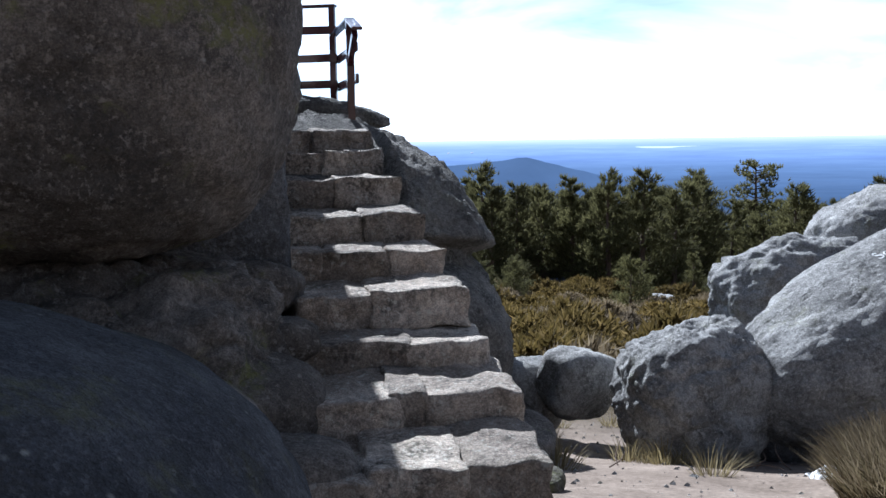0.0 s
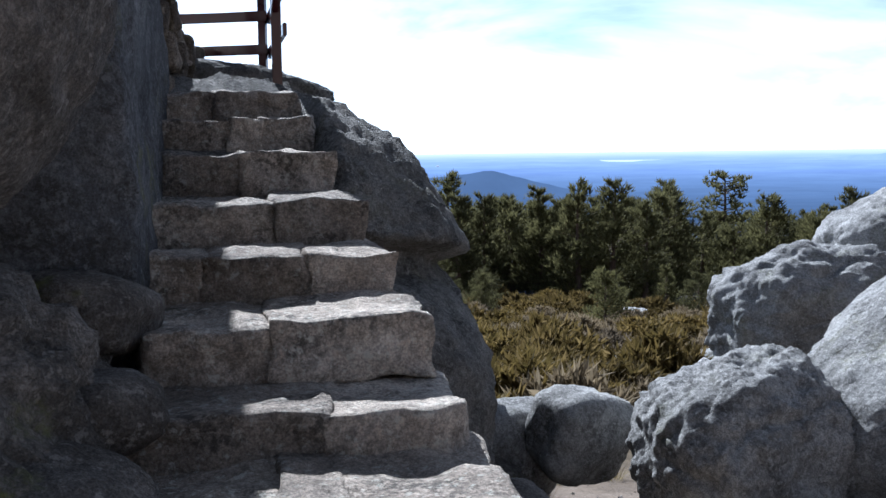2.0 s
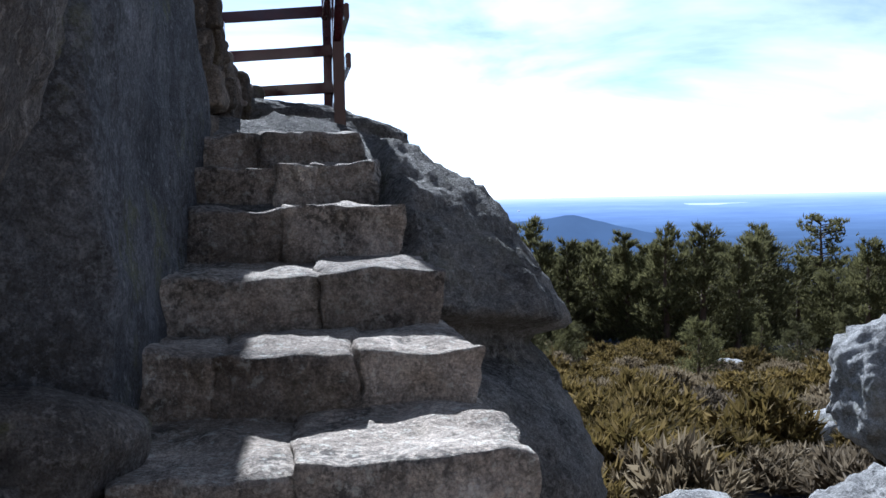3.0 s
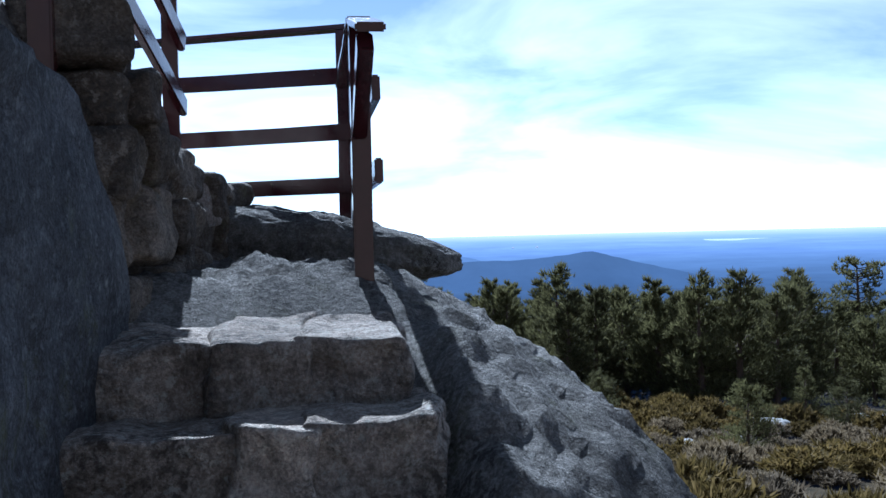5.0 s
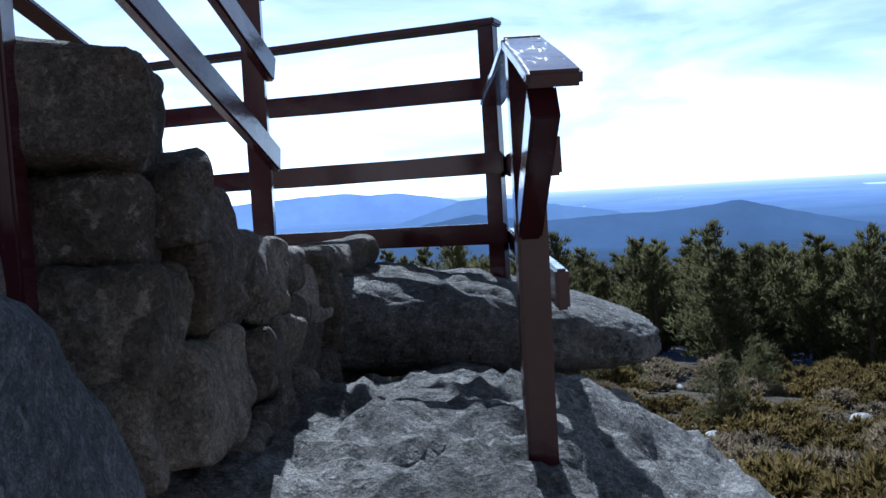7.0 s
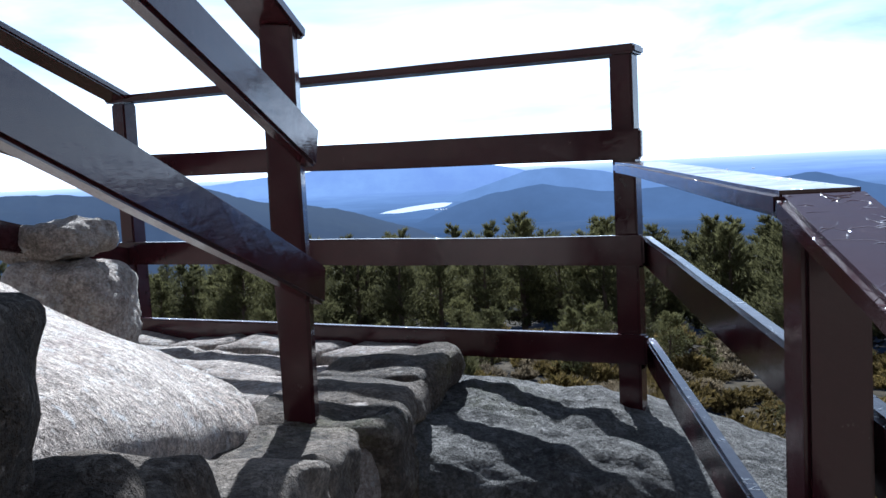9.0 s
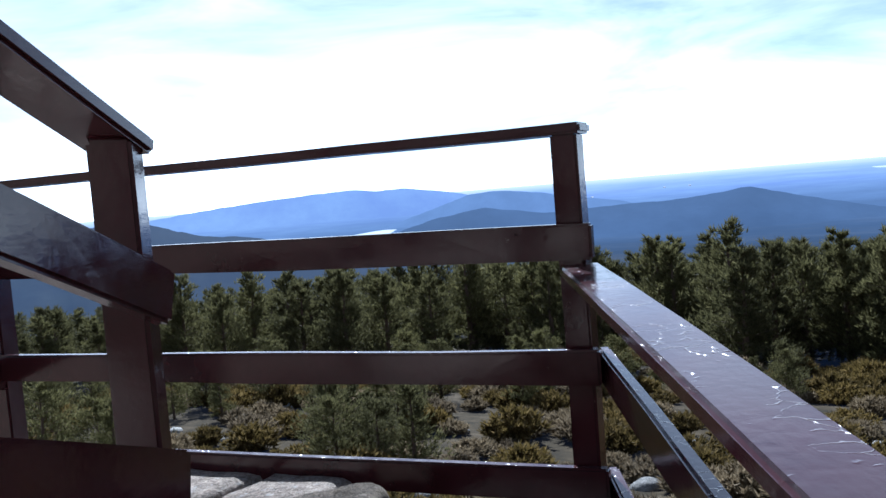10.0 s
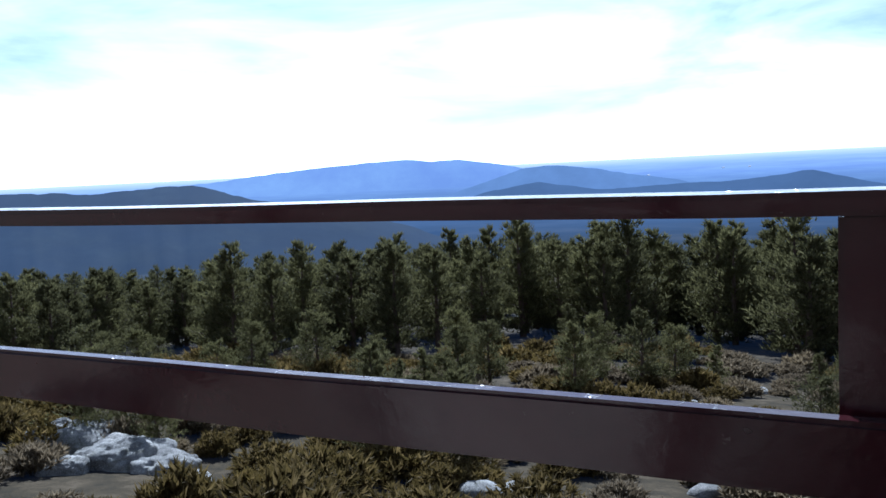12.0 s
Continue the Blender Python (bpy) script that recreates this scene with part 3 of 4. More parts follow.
def build_wall():
    wall = tagged(empty("wall_masonry"), "retaining wall of rough tan stones", "wall", kind="structure")
    rnd = random.Random(9)
    k = 0

    def face_x(y):
        return -0.890 + 0.096 * (y - 7.55)

    def top_z(y):
        return float(np.interp(y, [7.45, 7.58, 7.64, 7.86, 8.12, 8.40, 8.75, 9.67], [2.67, 2.63, 2.535, 2.475, 2.36, 2.30, 2.26, 2.245]))

    def stone(x, y, top, w, d, h, turn):
        nonlocal k
        k += 1
        part("stone", block_data("stone", w, d, h, M_WALL, 100 + k, 12, 0.036, 0.042, 4.5), wall, "",
             pose(x, y, top, rnd.uniform(-7, 7), rnd.uniform(-5, 5), turn + rnd.uniform(-6, 6)))

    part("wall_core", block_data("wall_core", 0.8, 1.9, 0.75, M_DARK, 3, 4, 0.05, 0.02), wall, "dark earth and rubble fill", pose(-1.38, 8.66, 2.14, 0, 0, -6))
    rows = [(1.64, 0.25), (1.88, 0.23), (2.10, 0.22), (2.31, 0.18), (2.48, 0.20)]
    for n_row, (z, h) in enumerate(rows):
        # the long face beside the steps
        y = 7.52 + 0.10 * (n_row % 2)
        while y < 9.60:
            w = rnd.uniform(0.16, 0.26) if n_row < 2 else rnd.uniform(0.20, 0.36)
            if y + w > 9.50:
                w = 9.67 - y
            t = top_z(y + w / 2)
            lo, hi = z + rnd.uniform(-0.035, 0.035), z + h + rnd.uniform(-0.035, 0.045)
            if t - lo > 0.07:
                hi = min(hi, t + rnd.uniform(-0.015, 0.02))
                if t - hi < 0.10:
                    hi = t + rnd.uniform(-0.015, 0.02)
                stone(face_x(y + w / 2) - 0.16 + rnd.uniform(-0.03, 0.02), y + w / 2, hi, 0.34, w - 0.014, hi - lo - 0.012, -6)
            y += w
        # the end of the wall, turned towards the lower steps
        x = -0.905 - 0.03 * (n_row % 2)
        while x > -1.75:
            w = rnd.uniform(0.24, 0.34)
            hi = z + h + rnd.uniform(-0.03, 0.03)
            stone(x - w / 2, 7.66 + rnd.uniform(-0.03, 0.02), hi, w - 0.014, 0.30, h + 0.01, 4)
            x -= w


build_wall()


def build_flags():
    flags = tagged(empty("paved_landing"), "sunlit granite flagstones at the turn of the stairs", "paving", kind="structure")
    rnd = random.Random(21)
    k = 0
    along, across = Vector((-0.889, 0.457, 0)), Vector((-0.457, -0.889, 0))
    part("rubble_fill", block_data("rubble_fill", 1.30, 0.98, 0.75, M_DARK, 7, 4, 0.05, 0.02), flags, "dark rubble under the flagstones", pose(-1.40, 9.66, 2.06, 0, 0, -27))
    for r in range(4):
        run = -0.14 * r
        while run < 1.42:
            w = rnd.uniform(0.26, 0.48)
            c = Vector((-0.71, 9.83, 0)) + across * (0.145 + 0.285 * r) + along * (run + w / 2)
            if c.x < -1.98:
                break
            k += 1
            part("flagstone", block_data("flagstone", w - 0.012, 0.276, 0.20, M_FLAG, 200 + k, 8, 0.026, 0.020, 5), flags, "",
                 pose(c.x, c.y, 2.228 + rnd.uniform(-0.014, 0.014), rnd.uniform(-2, 2), rnd.uniform(-2, 2), -27.2 + rnd.uniform(-2, 2)))
            run += w


build_flags()
SLOPE = new("sloping_rock", block_data("sloping_rock", 1.35, 1.25, 0.6, M_FLAG, 31, 26, 0.10, 0.05, 2.2))
SLOPE.matrix_basis = pose(-1.62, 8.32, 2.69, -12, 23, -8)
tagged(SLOPE, "sunlit sloping granite rock under the railing", "boulder")
boulder("base_stone", (-1.885, 9.75, 2.38), (0.20, 0.17, 0.18), M_FLAG, 35, "rough pale stone lying on the landing", (0, 4, 12), Matrix(), square=3.6, rough=0.16, levels=5)
boulder("cap_stone", (-1.90, 9.75, 2.615), (0.165, 0.14, 0.062), M_FLAG, 32, "flat pale stone stacked on another stone", (3, -6, -20), Matrix(), square=3.2, rough=0.2, levels=5)

# ---------------------------------------------------------------- railings
P = 0.067


def build_right_rail():
    r = tagged(empty("stair_railing"), "dark brown painted wooden railing along the rock edge", "railing")
    post((-0.198, 7.87, 1.66), 2.722, P, r, 0, 1)
    beam("handrail", (-0.190, 7.90, 2.728), (-0.150, 9.50, 2.764), 0.028, 0.092, r, 2)
    tagged(beam("handrail", (-0.200, 7.372, 2.580), (-0.190, 7.908, 2.727), 0.028, 0.092, r, 3), "sloping end of the handrail")
    beam("brace", (-0.212, 7.43, 2.555), (-0.204, 7.84, 2.330), 0.070, 0.050, r, 4)
    beam("board", (-0.145, 7.82, 2.478), (-0.085, 9.62, 2.515), 0.088, 0.03, r, 5)
    beam("board", (-0.142, 7.82, 2.190), (-0.085, 9.62, 2.215), 0.088, 0.03, r, 6)


def build_far_rail():
    r = tagged(empty("viewpoint_railing"), "dark brown painted wooden railing facing the valley", "railing")
    C, L = Vector((-0.142, 9.60, 0)), Vector((-1.915, 10.38, 0))
    u = (L - C).normalized()
    v = Vector((0, 0, 1)).cross(u)
    ang = math.degrees(math.atan2(u.y, u.x))
    post((C.x, C.y, 1.80), 3.080, P, r, ang, 11)
    post((L.x, L.y, 1.95), 3.085, P, r, ang, 12)
    a = C - u * 0.045
    beam("top_rail", (a.x, a.y, 3.090), (L.x + u.x * 0.05, L.y + u.y * 0.05, 3.100), 0.026, 0.10, r, 13)
    off = v * -0.055
    for k, (z, w) in enumerate(((2.822, 2.848), (2.526, 2.522), (2.245, 2.235))):
        a, b = C - u * 0.06 - off, L + u * 0.02 - off
        beam("board", (a.x, a.y, z), (b.x, b.y, w), 0.084, 0.032, r, 14 + k)
    # the outer railing climbs back along the second flight
    E = Vector((-2.15, 7.45, 0))
    rise = 0.60
    beam("top_rail", (L.x, L.y, 3.098), (E.x, E.y, 3.098 + rise), 0.026, 0.10, r, 20)
    for k, z in enumerate((2.78, 2.48)):
        beam("board", (L.x, L.y, z), (E.x, E.y, z + rise), 0.088, 0.032, r, 21 + k)
    post((E.x, E.y, 2.2), 3.66, P, r, 5, 24)


def build_inner_rail():
    r = tagged(empty("inner_railing"), "dark brown sloping wooden railing of the second flight", "railing")
    I, Q = Vector((-0.947, 8.83, 0)), Vector((-1.135, 7.46, 0))
    post((I.x, I.y, 2.16), 3.085, P, r, 3, 31)
    post((Q.x, Q.y, 2.02), 3.50, P, r, 3, 32)
    S = 0.325
    run = 1.37
    beam("handrail", (I.x, I.y + 0.05, 3.090 - 0.05 * S), (Q.x - 0.03, Q.y - 0.3, 3.090 + (run + 0.3) * S), 0.028, 0.10, r, 33)
    for k, z in enumerate((2.836, 2.552)):
        beam("board", (I.x + 0.053, I.y + 0.005, z), (Q.x + 0.023, Q.y - 0.3, z + 0.01 + (run + 0.3) * S), 0.084, 0.032, r, 34 + k)


build_right_rail()
build_far_rail()
build_inner_rail()

# ---------------------------------------------------------------- trees


def tube(verts, faces, a, b, r0, r1, n=6):
    a, b = Vector(a), Vector(b)
    d = (b - a).normalized()
    u = d.orthogonal().normalized()
    w = d.cross(u)
    k = len(verts)
    for p, r in ((a, r0), (b, r1)):
        for i in range(n):
            t = 2 * math.pi * i / n
            verts.append(p + (u * math.cos(t) + w * math.sin(t)) * r)
    for i in range(n):
        j = (i + 1) % n
        faces.append((k + i, k + j, k + n + j, k + n + i))


def tuft(verts, faces, p, out, size, rnd, blades=6, spray=0.75, slim=0.15):
    """A bunch of flat needle sprays round a twig's end."""
    for _ in range(blades):
        d = (out + Vector((rnd.gauss(0, spray), rnd.gauss(0, spray), rnd.gauss(0.12, spray * 0.8)))).normalized()
        s = d.orthogonal().normalized()
        s = (s * math.cos(rnd.uniform(0, 6.28)) + d.cross(s) * math.sin(rnd.uniform(0, 6.28))).normalized()
        L = size * rnd.uniform(0.6, 1.25)
        k = len(verts)
        verts += [p - s * L * slim, p + s * L * slim, p + d * L]
        faces.append((k, k + 1, k + 2))


def pine_data(seed, h, spread, bare, tufts, shape="cone", blades=9):
    rnd = random.Random(seed)
    tv, tf, cv, cf = [], [], [], []
    prev = Vector((0, 0, -0.4))
    lean = Vector((rnd.gauss(0, 0.02), rnd.gauss(0, 0.02), 0))
    r0 = 0.030 * h + 0.03
    pts = [prev]
    for i in range(1, 7):
        q = Vector((rnd.gauss(0, 0.03), rnd.gauss(0, 0.03), 0)) + lean * h * i / 6 + Vector((0, 0, h * 0.97 * i / 6))
        tube(tv, tf, prev, q, r0 * (1 - 0.93 * (i - 1) / 6), r0 * (1 - 0.93 * i / 6), 7)
        pts.append(q)
        prev = q
    n = int(26 + 4 * h)
    for i in range(n):
        f = bare + (1 - bare) * (i + rnd.random()) / n
        z = f * h
        k = (f - bare) / (1 - bare)
        if shape == "cone":
            reach = spread * (0.25 + 0.95 * (1 - k) ** 0.75 * (0.55 + 0.45 * min(1, k * 5)))
        else:
            reach = spread * (0.35 + 0.75 * math.sin(math.pi * min(1, 0.25 + 0.75 * k)))
        reach *= rnd.uniform(0.65, 1.2)
        a = rnd.uniform(0, 6.283)
        rise = rnd.uniform(-0.05, 0.35) + 0.45 * k
        d = Vector((math.cos(a), math.sin(a), rise)).normalized()
        base = lean * z + Vector((0, 0, z))
        tip = base + d * reach
        tube(tv, tf, base, tip, 0.012 * h * (1 - 0.8 * k) * 0.35 + 0.012, 0.006, 4)
        m = max(4, int(tufts * (0.4 + reach / spread)))
        for j in range(m):
            g = 0.25 + 0.8 * (j + rnd.random()) / m
            p = base + d * reach * g + Vector((rnd.gauss(0, 0.15), rnd.gauss(0, 0.15), rnd.gauss(0.03, 0.11))) * reach
            tuft(cv, cf, p, d * 0.7 + Vector((0, 0, 0.55)), 0.085 * h ** 0.5 + 0.15, rnd, blades, 0.5, 0.10)
    for j in range(16):
        tuft(cv, cf, lean * h + Vector((rnd.gauss(0, 0.05), rnd.gauss(0, 0.05), h * (0.80 + 0.0125 * j))), Vector((0, 0, 1.6)), 0.34, rnd, 12, 0.5, 0.07)
    return mesh_of("trunk", tv, tf, M_BARK), mesh_of("crown", cv, cf, M_NEEDLE, False)


def pine_tree(m, data, label):
    t = tagged(empty("pine_tree", m), label, "tree", "pine wood")
    part("trunk", data[0], t)
    part("crown", data[1], t)
    return t


def plant_forest():
    rnd = random.Random(77)
    kinds = [pine_data(300 + i, 6.7 + 0.3 * i, 1.9 + 0.15 * (i % 3), 0.02 + 0.03 * (i % 3), 32, blades=4) for i in range(5)]
    kinds += [pine_data(320 + i, 6.0 + 0.35 * i, 2.2 + 0.15 * i, 0.02, 34, "round", 4) for i in range(3)]
    proto = [pine_tree(pose(200 + 5 * i, -60, -30), d, "dark green pine in the wood below the rocks") for i, d in enumerate(kinds)]
    spots = []
    tries = 0
    while len(spots) < 640 and tries < 20000:
        tries += 1
        a = rnd.uniform(-38, 66)
        d = 56 + 74 * rnd.random() ** 1.3
        near = 60 + 5 * math.sin(a * 0.21) + 4 * math.sin(a * 0.6 + 1)
        if a > 24:
            near += (a - 24) * 0.3
        if d < near:
            continue
        x, y = d * math.sin(radians(a)), 3 + d * math.cos(radians(a))
        gap = 1.9 if d < 88 else 3.0
        if any((x - p) ** 2 + (y - q) ** 2 < gap * gap for p, q, _ in spots):
            continue
        spots.append((x, y, d))
    spots.sort(key=lambda q: q[2])
    # younger pines scattered over the scrub in front of the wood
    young = 0
    while young < 40:
        a, d = (rnd.uniform(-24, 8) if young < 30 else rnd.uniform(8, 40)), rnd.uniform(27, 58)
        x, y = d * math.sin(radians(a)), 3 + d * math.cos(radians(a))
        t = copy_thing(proto[rnd.choice([0, 1, 5, 6, 7])], pose(x, y, ground_z(x, y), 0, 0, rnd.uniform(0, 360)))
        k = rnd.uniform(0.22, 0.42) * (0.75 + d / 120)
        t.scale = (k, k, k)
        tagged(t, "young pine standing among the scrub", "tree", "young pines")
        young += 1
    for x, y, d in spots[:250]:
        i = rnd.choice([0, 1, 2, 3, 4, 0, 1, 2, 3, 4, 5, 6, 7] if x > -4 else [0, 1, 2, 3, 4])
        s = rnd.uniform(0.86, 1.06) * float(np.interp(x, [-30, -12, 4, 20], [0.72, 0.80, 0.92, 1.0]))
        t = copy_thing(proto[i], pose(x, y, ground_z(x, y), 0, 0, rnd.uniform(0, 360)))
        t.scale = (s, s, s * rnd.uniform(0.94, 1.08))
    # the wood farther off, whose trees cannot be told apart
    far = [pine_data(340 + i, 7.4, 2.0, 0.03, 20, blades=2) for i in range(2)]
    for n_mesh, (name, mat) in enumerate((("far_trunks", M_BARK), ("far_wood", M_NEEDLE))):
        vs, fs = [], []
        rr = random.Random(4)
        for k, (x, y, d) in enumerate(spots[250:]):
            me = far[k % 2][n_mesh]
            s = rr.uniform(0.85, 1.1) * float(np.interp(x, [-30, -12, 4, 20], [0.75, 0.85, 0.95, 1.0]))
            m = pose(x, y, ground_z(x, y), 0, 0, rr.uniform(0, 360)) @ Matrix.Scale(s, 4)
            co = np.empty(len(me.vertices) * 3)
            me.vertices.foreach_get("co", co)
            co = co.reshape(-1, 3) @ np.array(m.to_3x3()).T + np.array(m.translation)
            off = len(vs)
            vs += co.tolist()
            fs += [tuple(q + off for q in pl.vertices) for pl in me.polygons]
        ob = new(name, mesh_of(name, vs, fs, mat, False))
        tagged(ob, "far pine wood closing the slope" if n_mesh else "trunks of the far pine wood", "forest", kind="stuff")
    for p in proto:
        for c in list(p.children):
            bpy.data.objects.remove(c)
        bpy.data.objects.remove(p)


plant_forest()


def umbrella_pine():
    rnd = random.Random(9)
    x, y = 44.0, 70.6
    z = ground_z(x, y)
    h = -1.0 - z
    t = tagged(empty("umbrella_pine", pose(x, y, z)), "tall lone pine with a flat layered crown", "tree")
    tv, tf, cv, cf = [], [], [], []
    tube(tv, tf, (0, 0, -0.4), (0.15, 0, h * 0.55), 0.26, 0.19, 8)
    tube(tv, tf, (0.15, 0, h * 0.55), (0.0, 0, h * 0.97), 0.19, 0.05, 8)
    for k in range(34):
        f = rnd.uniform(0.58, 0.98)
        a = rnd.uniform(0, 6.283)
        reach = 2.3 * (1.15 - abs(f - 0.75) * 2.2) * rnd.uniform(0.6, 1.15)
        b = Vector((0.08, 0, h * f))
        e = b + Vector((math.cos(a) * reach, math.sin(a) * reach, rnd.uniform(0.1, 0.6)))
        tube(tv, tf, b, e, 0.06, 0.02, 4)
        for j in range(12):
            p = b.lerp(e, rnd.uniform(0.5, 1.08)) + Vector((rnd.gauss(0, 0.25), rnd.gauss(0, 0.25), rnd.gauss(0.08, 0.09)))
            tuft(cv, cf, p, Vector((0, 0, 0.8)), 0.42, rnd)
    part("trunk", mesh_of("trunk", tv, tf, M_BARK), t)
    part("crown", mesh_of("crown", cv, cf, M_NEEDLE, False), t)


umbrella_pine()


def shrub_data(name, seed, r, h, mat, stems):
    """A twiggy bush: many thin stems splaying from the root, with fine sprays at their ends."""
    rnd = random.Random(seed)
    v, f = [], []
    for _ in range(stems):
        a = rnd.uniform(0, 6.283)
        q = rnd.random() ** 0.6
        base = Vector((math.cos(a) * q * r * 0.5, math.sin(a) * q * r * 0.5, -0.05))
        top = Vector((math.cos(a) * q * r, math.sin(a) * q * r, h * (1.05 - 0.55 * q * q) * rnd.uniform(0.55, 1.1)))
        d = (top - base).normalized()
        s = d.orthogonal().normalized() * 0.012 * (0.6 + h)
        k = len(v)
        v += [base - s, base + s, top]
        f.append((k, k + 1, k + 2))
        for j in range(4):
            p = base.lerp(top, rnd.uniform(0.45, 1.0))
            tuft(v, f, p, d, 0.13 + 0.10 * h, rnd, 5)
    return mesh_of(name, v, f, mat, False)


def plant_shrubs():
    rnd = random.Random(31)
    kinds = [("broom_bush", shrub_data("broom_bush", 1, 0.75, 0.75, M_BROOM, 150), "olive-yellow broom bush on the slope", "bush"),
             ("broom_bush", shrub_data("broom_bush", 2, 0.95, 0.65, M_BROOM, 170), "low spreading broom bush on the slope", "bush"),
             ("heather_bush", shrub_data("heather_bush", 3, 0.8, 0.55, M_HEATH, 150), "dry brown heather bush on the slope", "bush"),
             ("heather_bush", shrub_data("heather_bush", 4, 0.6, 0.5, M_HEATH, 120), "greyish brown dry heather bush", "bush")]
    spots = []
    tries = 0
    while len(spots) < 640 and tries < 20000:
        tries += 1
        a = rnd.uniform(-36, 60)
        d = 7.5 + 50 * rnd.random() ** 0.9
        x, y = d * math.sin(radians(a)), 3 + d * math.cos(radians(a))
        if y < 12 and x < 2.2 or (x > 3 and y < 11.5) or y < 10.5:
            continue
        gap = 0.60 + 0.010 * d
        if noise.noise(Vector((x * 0.16, y * 0.16, 9))) < -0.42:
            continue
        if any((x - p) ** 2 + (y - q) ** 2 < gap * gap for p, q in spots):
            continue
        spots.append((x, y))
    for x, y in spots:
        w = noise.noise(Vector((x * 0.13, y * 0.13, 2))) + rnd.gauss(0, 0.22)
        name, me, label, cat = kinds[(0 if rnd.random() < 0.5 else 1) if w > 0.02 else (2 if rnd.random() < 0.6 else 3)]
        ob = new(name, me)
        s = rnd.uniform(0.75, 1.5)
        ob.matrix_basis = pose(x, y, ground_z(x, y) - 0.03, 0, 0, rnd.uniform(0, 360)) @ Matrix.Diagonal((s, s, s * rnd.uniform(0.7, 1.15), 1))
        tagged(ob, label, cat, "scrub on the slope")


plant_shrubs()


def scatter_rocks():
    rnd = random.Random(55)
    data = [rock_data("rock", (0.46, 0.40, 0.30), M_ROCK, 60 + i, square=2.7, rough=0.12, levels=3) for i in range(4)]
    n = 0
    while n < 80:
        a = rnd.uniform(-36, 58)
        d = 11 + 34 * rnd.random()
        x, y = d * math.sin(radians(a)), 3 + d * math.cos(radians(a))
        if y < 11 or (x > 3 and y < 12):
            continue
        n += 1
        ob = new("rock", data[n % 4])
        s = rnd.uniform(0.35, 1.3)
        ob.matrix_basis = pose(x, y, ground_z(x, y) + 0.06 * s, rnd.uniform(-8, 8), rnd.uniform(-8, 8), rnd.uniform(0, 360)) @ Matrix.Diagonal((s, s, s * 0.8, 1))
        tagged(ob, "pale granite rock among the scrub", "rock", "rocks on the slope")


scatter_rocks()

boulder("shoulder_rock", (-1.90, 7.36, 2.16), (0.66, 0.42, 0.62), M_SHADE, 33, "rounded rock behind the railing post", plan=UPPER, square=2.6, rough=0.08, levels=5)
# added rock that stops light and darkens the hollow under the inscribed boulder
boulder("support_rock", (4.5, 6.35, -0.72), (1.9, 0.85, 0.58), M_DARK, 34, "added dark filler in the shaded hollow under the inscribed boulder", square=2.6, rough=0.08, levels=5)

# ---------------------------------------------------------------- small things near the path


def small_rocks():
    rnd = random.Random(71)
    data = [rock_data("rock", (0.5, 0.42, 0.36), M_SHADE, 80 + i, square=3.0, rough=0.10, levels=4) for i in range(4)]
    spots = [(-1.20, 3.15, 0.12, 0.7), (-1.32, 3.72, 0.34, 0.75), (-1.18, 4.12, 0.52, 0.48), (-1.20, 4.72, 0.74, 0.55), (-1.62, 3.30, 0.30, 0.8),
             (-1.22, 5.05, 0.85, 0.35), (0.42, 4.35, -0.36, 0.34), (0.62, 4.95, -0.46, 0.42), (0.30, 3.75, -0.22, 0.26), (1.05, 6.1, -0.78, 0.55), (1.15, 7.0, -0.9, 0.6)]
    for i, (x, y, z, s) in enumerate(spots):
        ob = new("rock", data[i % 4])
        ob.matrix_basis = LOWER @ pose(x, y, z, rnd.uniform(-12, 12), rnd.uniform(-12, 12), rnd.uniform(0, 360)) @ Matrix.Diagonal((s, s, s * 0.75, 1))
        tagged(ob, "lichened granite rock wedged beside the steps", "rock", "rocks beside the steps")
    pale = [rock_data("rock", (1.0, 0.8, 0.42), M_ROCK, 90 + i, square=3.2, rough=0.20, levels=5) for i in range(3)]
    for i, (x, y, s, up) in enumerate([(9.2, 18.6, 0.8, 0.35), (10.2, 19.2, 0.9, 0.25), (10.8, 18.4, 0.7, 0.1), (8.6, 19.6, 0.55, 0.3), (11.9, 19.8, 1.1, 0.1),
                                       (-10.8, 32.0, 1.25, 0.1), (-12.8, 33.4, 1.3, 0.2), (-9.4, 31.2, 0.9, 0.0), (-12.0, 31.0, 0.7, 0.1),
                                       (19.5, 41, 1.2, 0.0), (6.5, 33, 0.9, 0.0), (27, 44, 1.4, 0.0), (33, 47, 1.5, 0.1)]):
        ob = new("rock", pale[i % 3])
        ob.matrix_basis = pose(x, y, ground_z(x, y) + up * s, rnd.uniform(-6, 6), rnd.uniform(-6, 6), rnd.uniform(-25, 25)) @ Matrix.Diagonal((s, s, s, 1))
        tagged(ob, "large flattish grey granite rock on the slope", "rock", "pale rocks on the slope")


small_rocks()


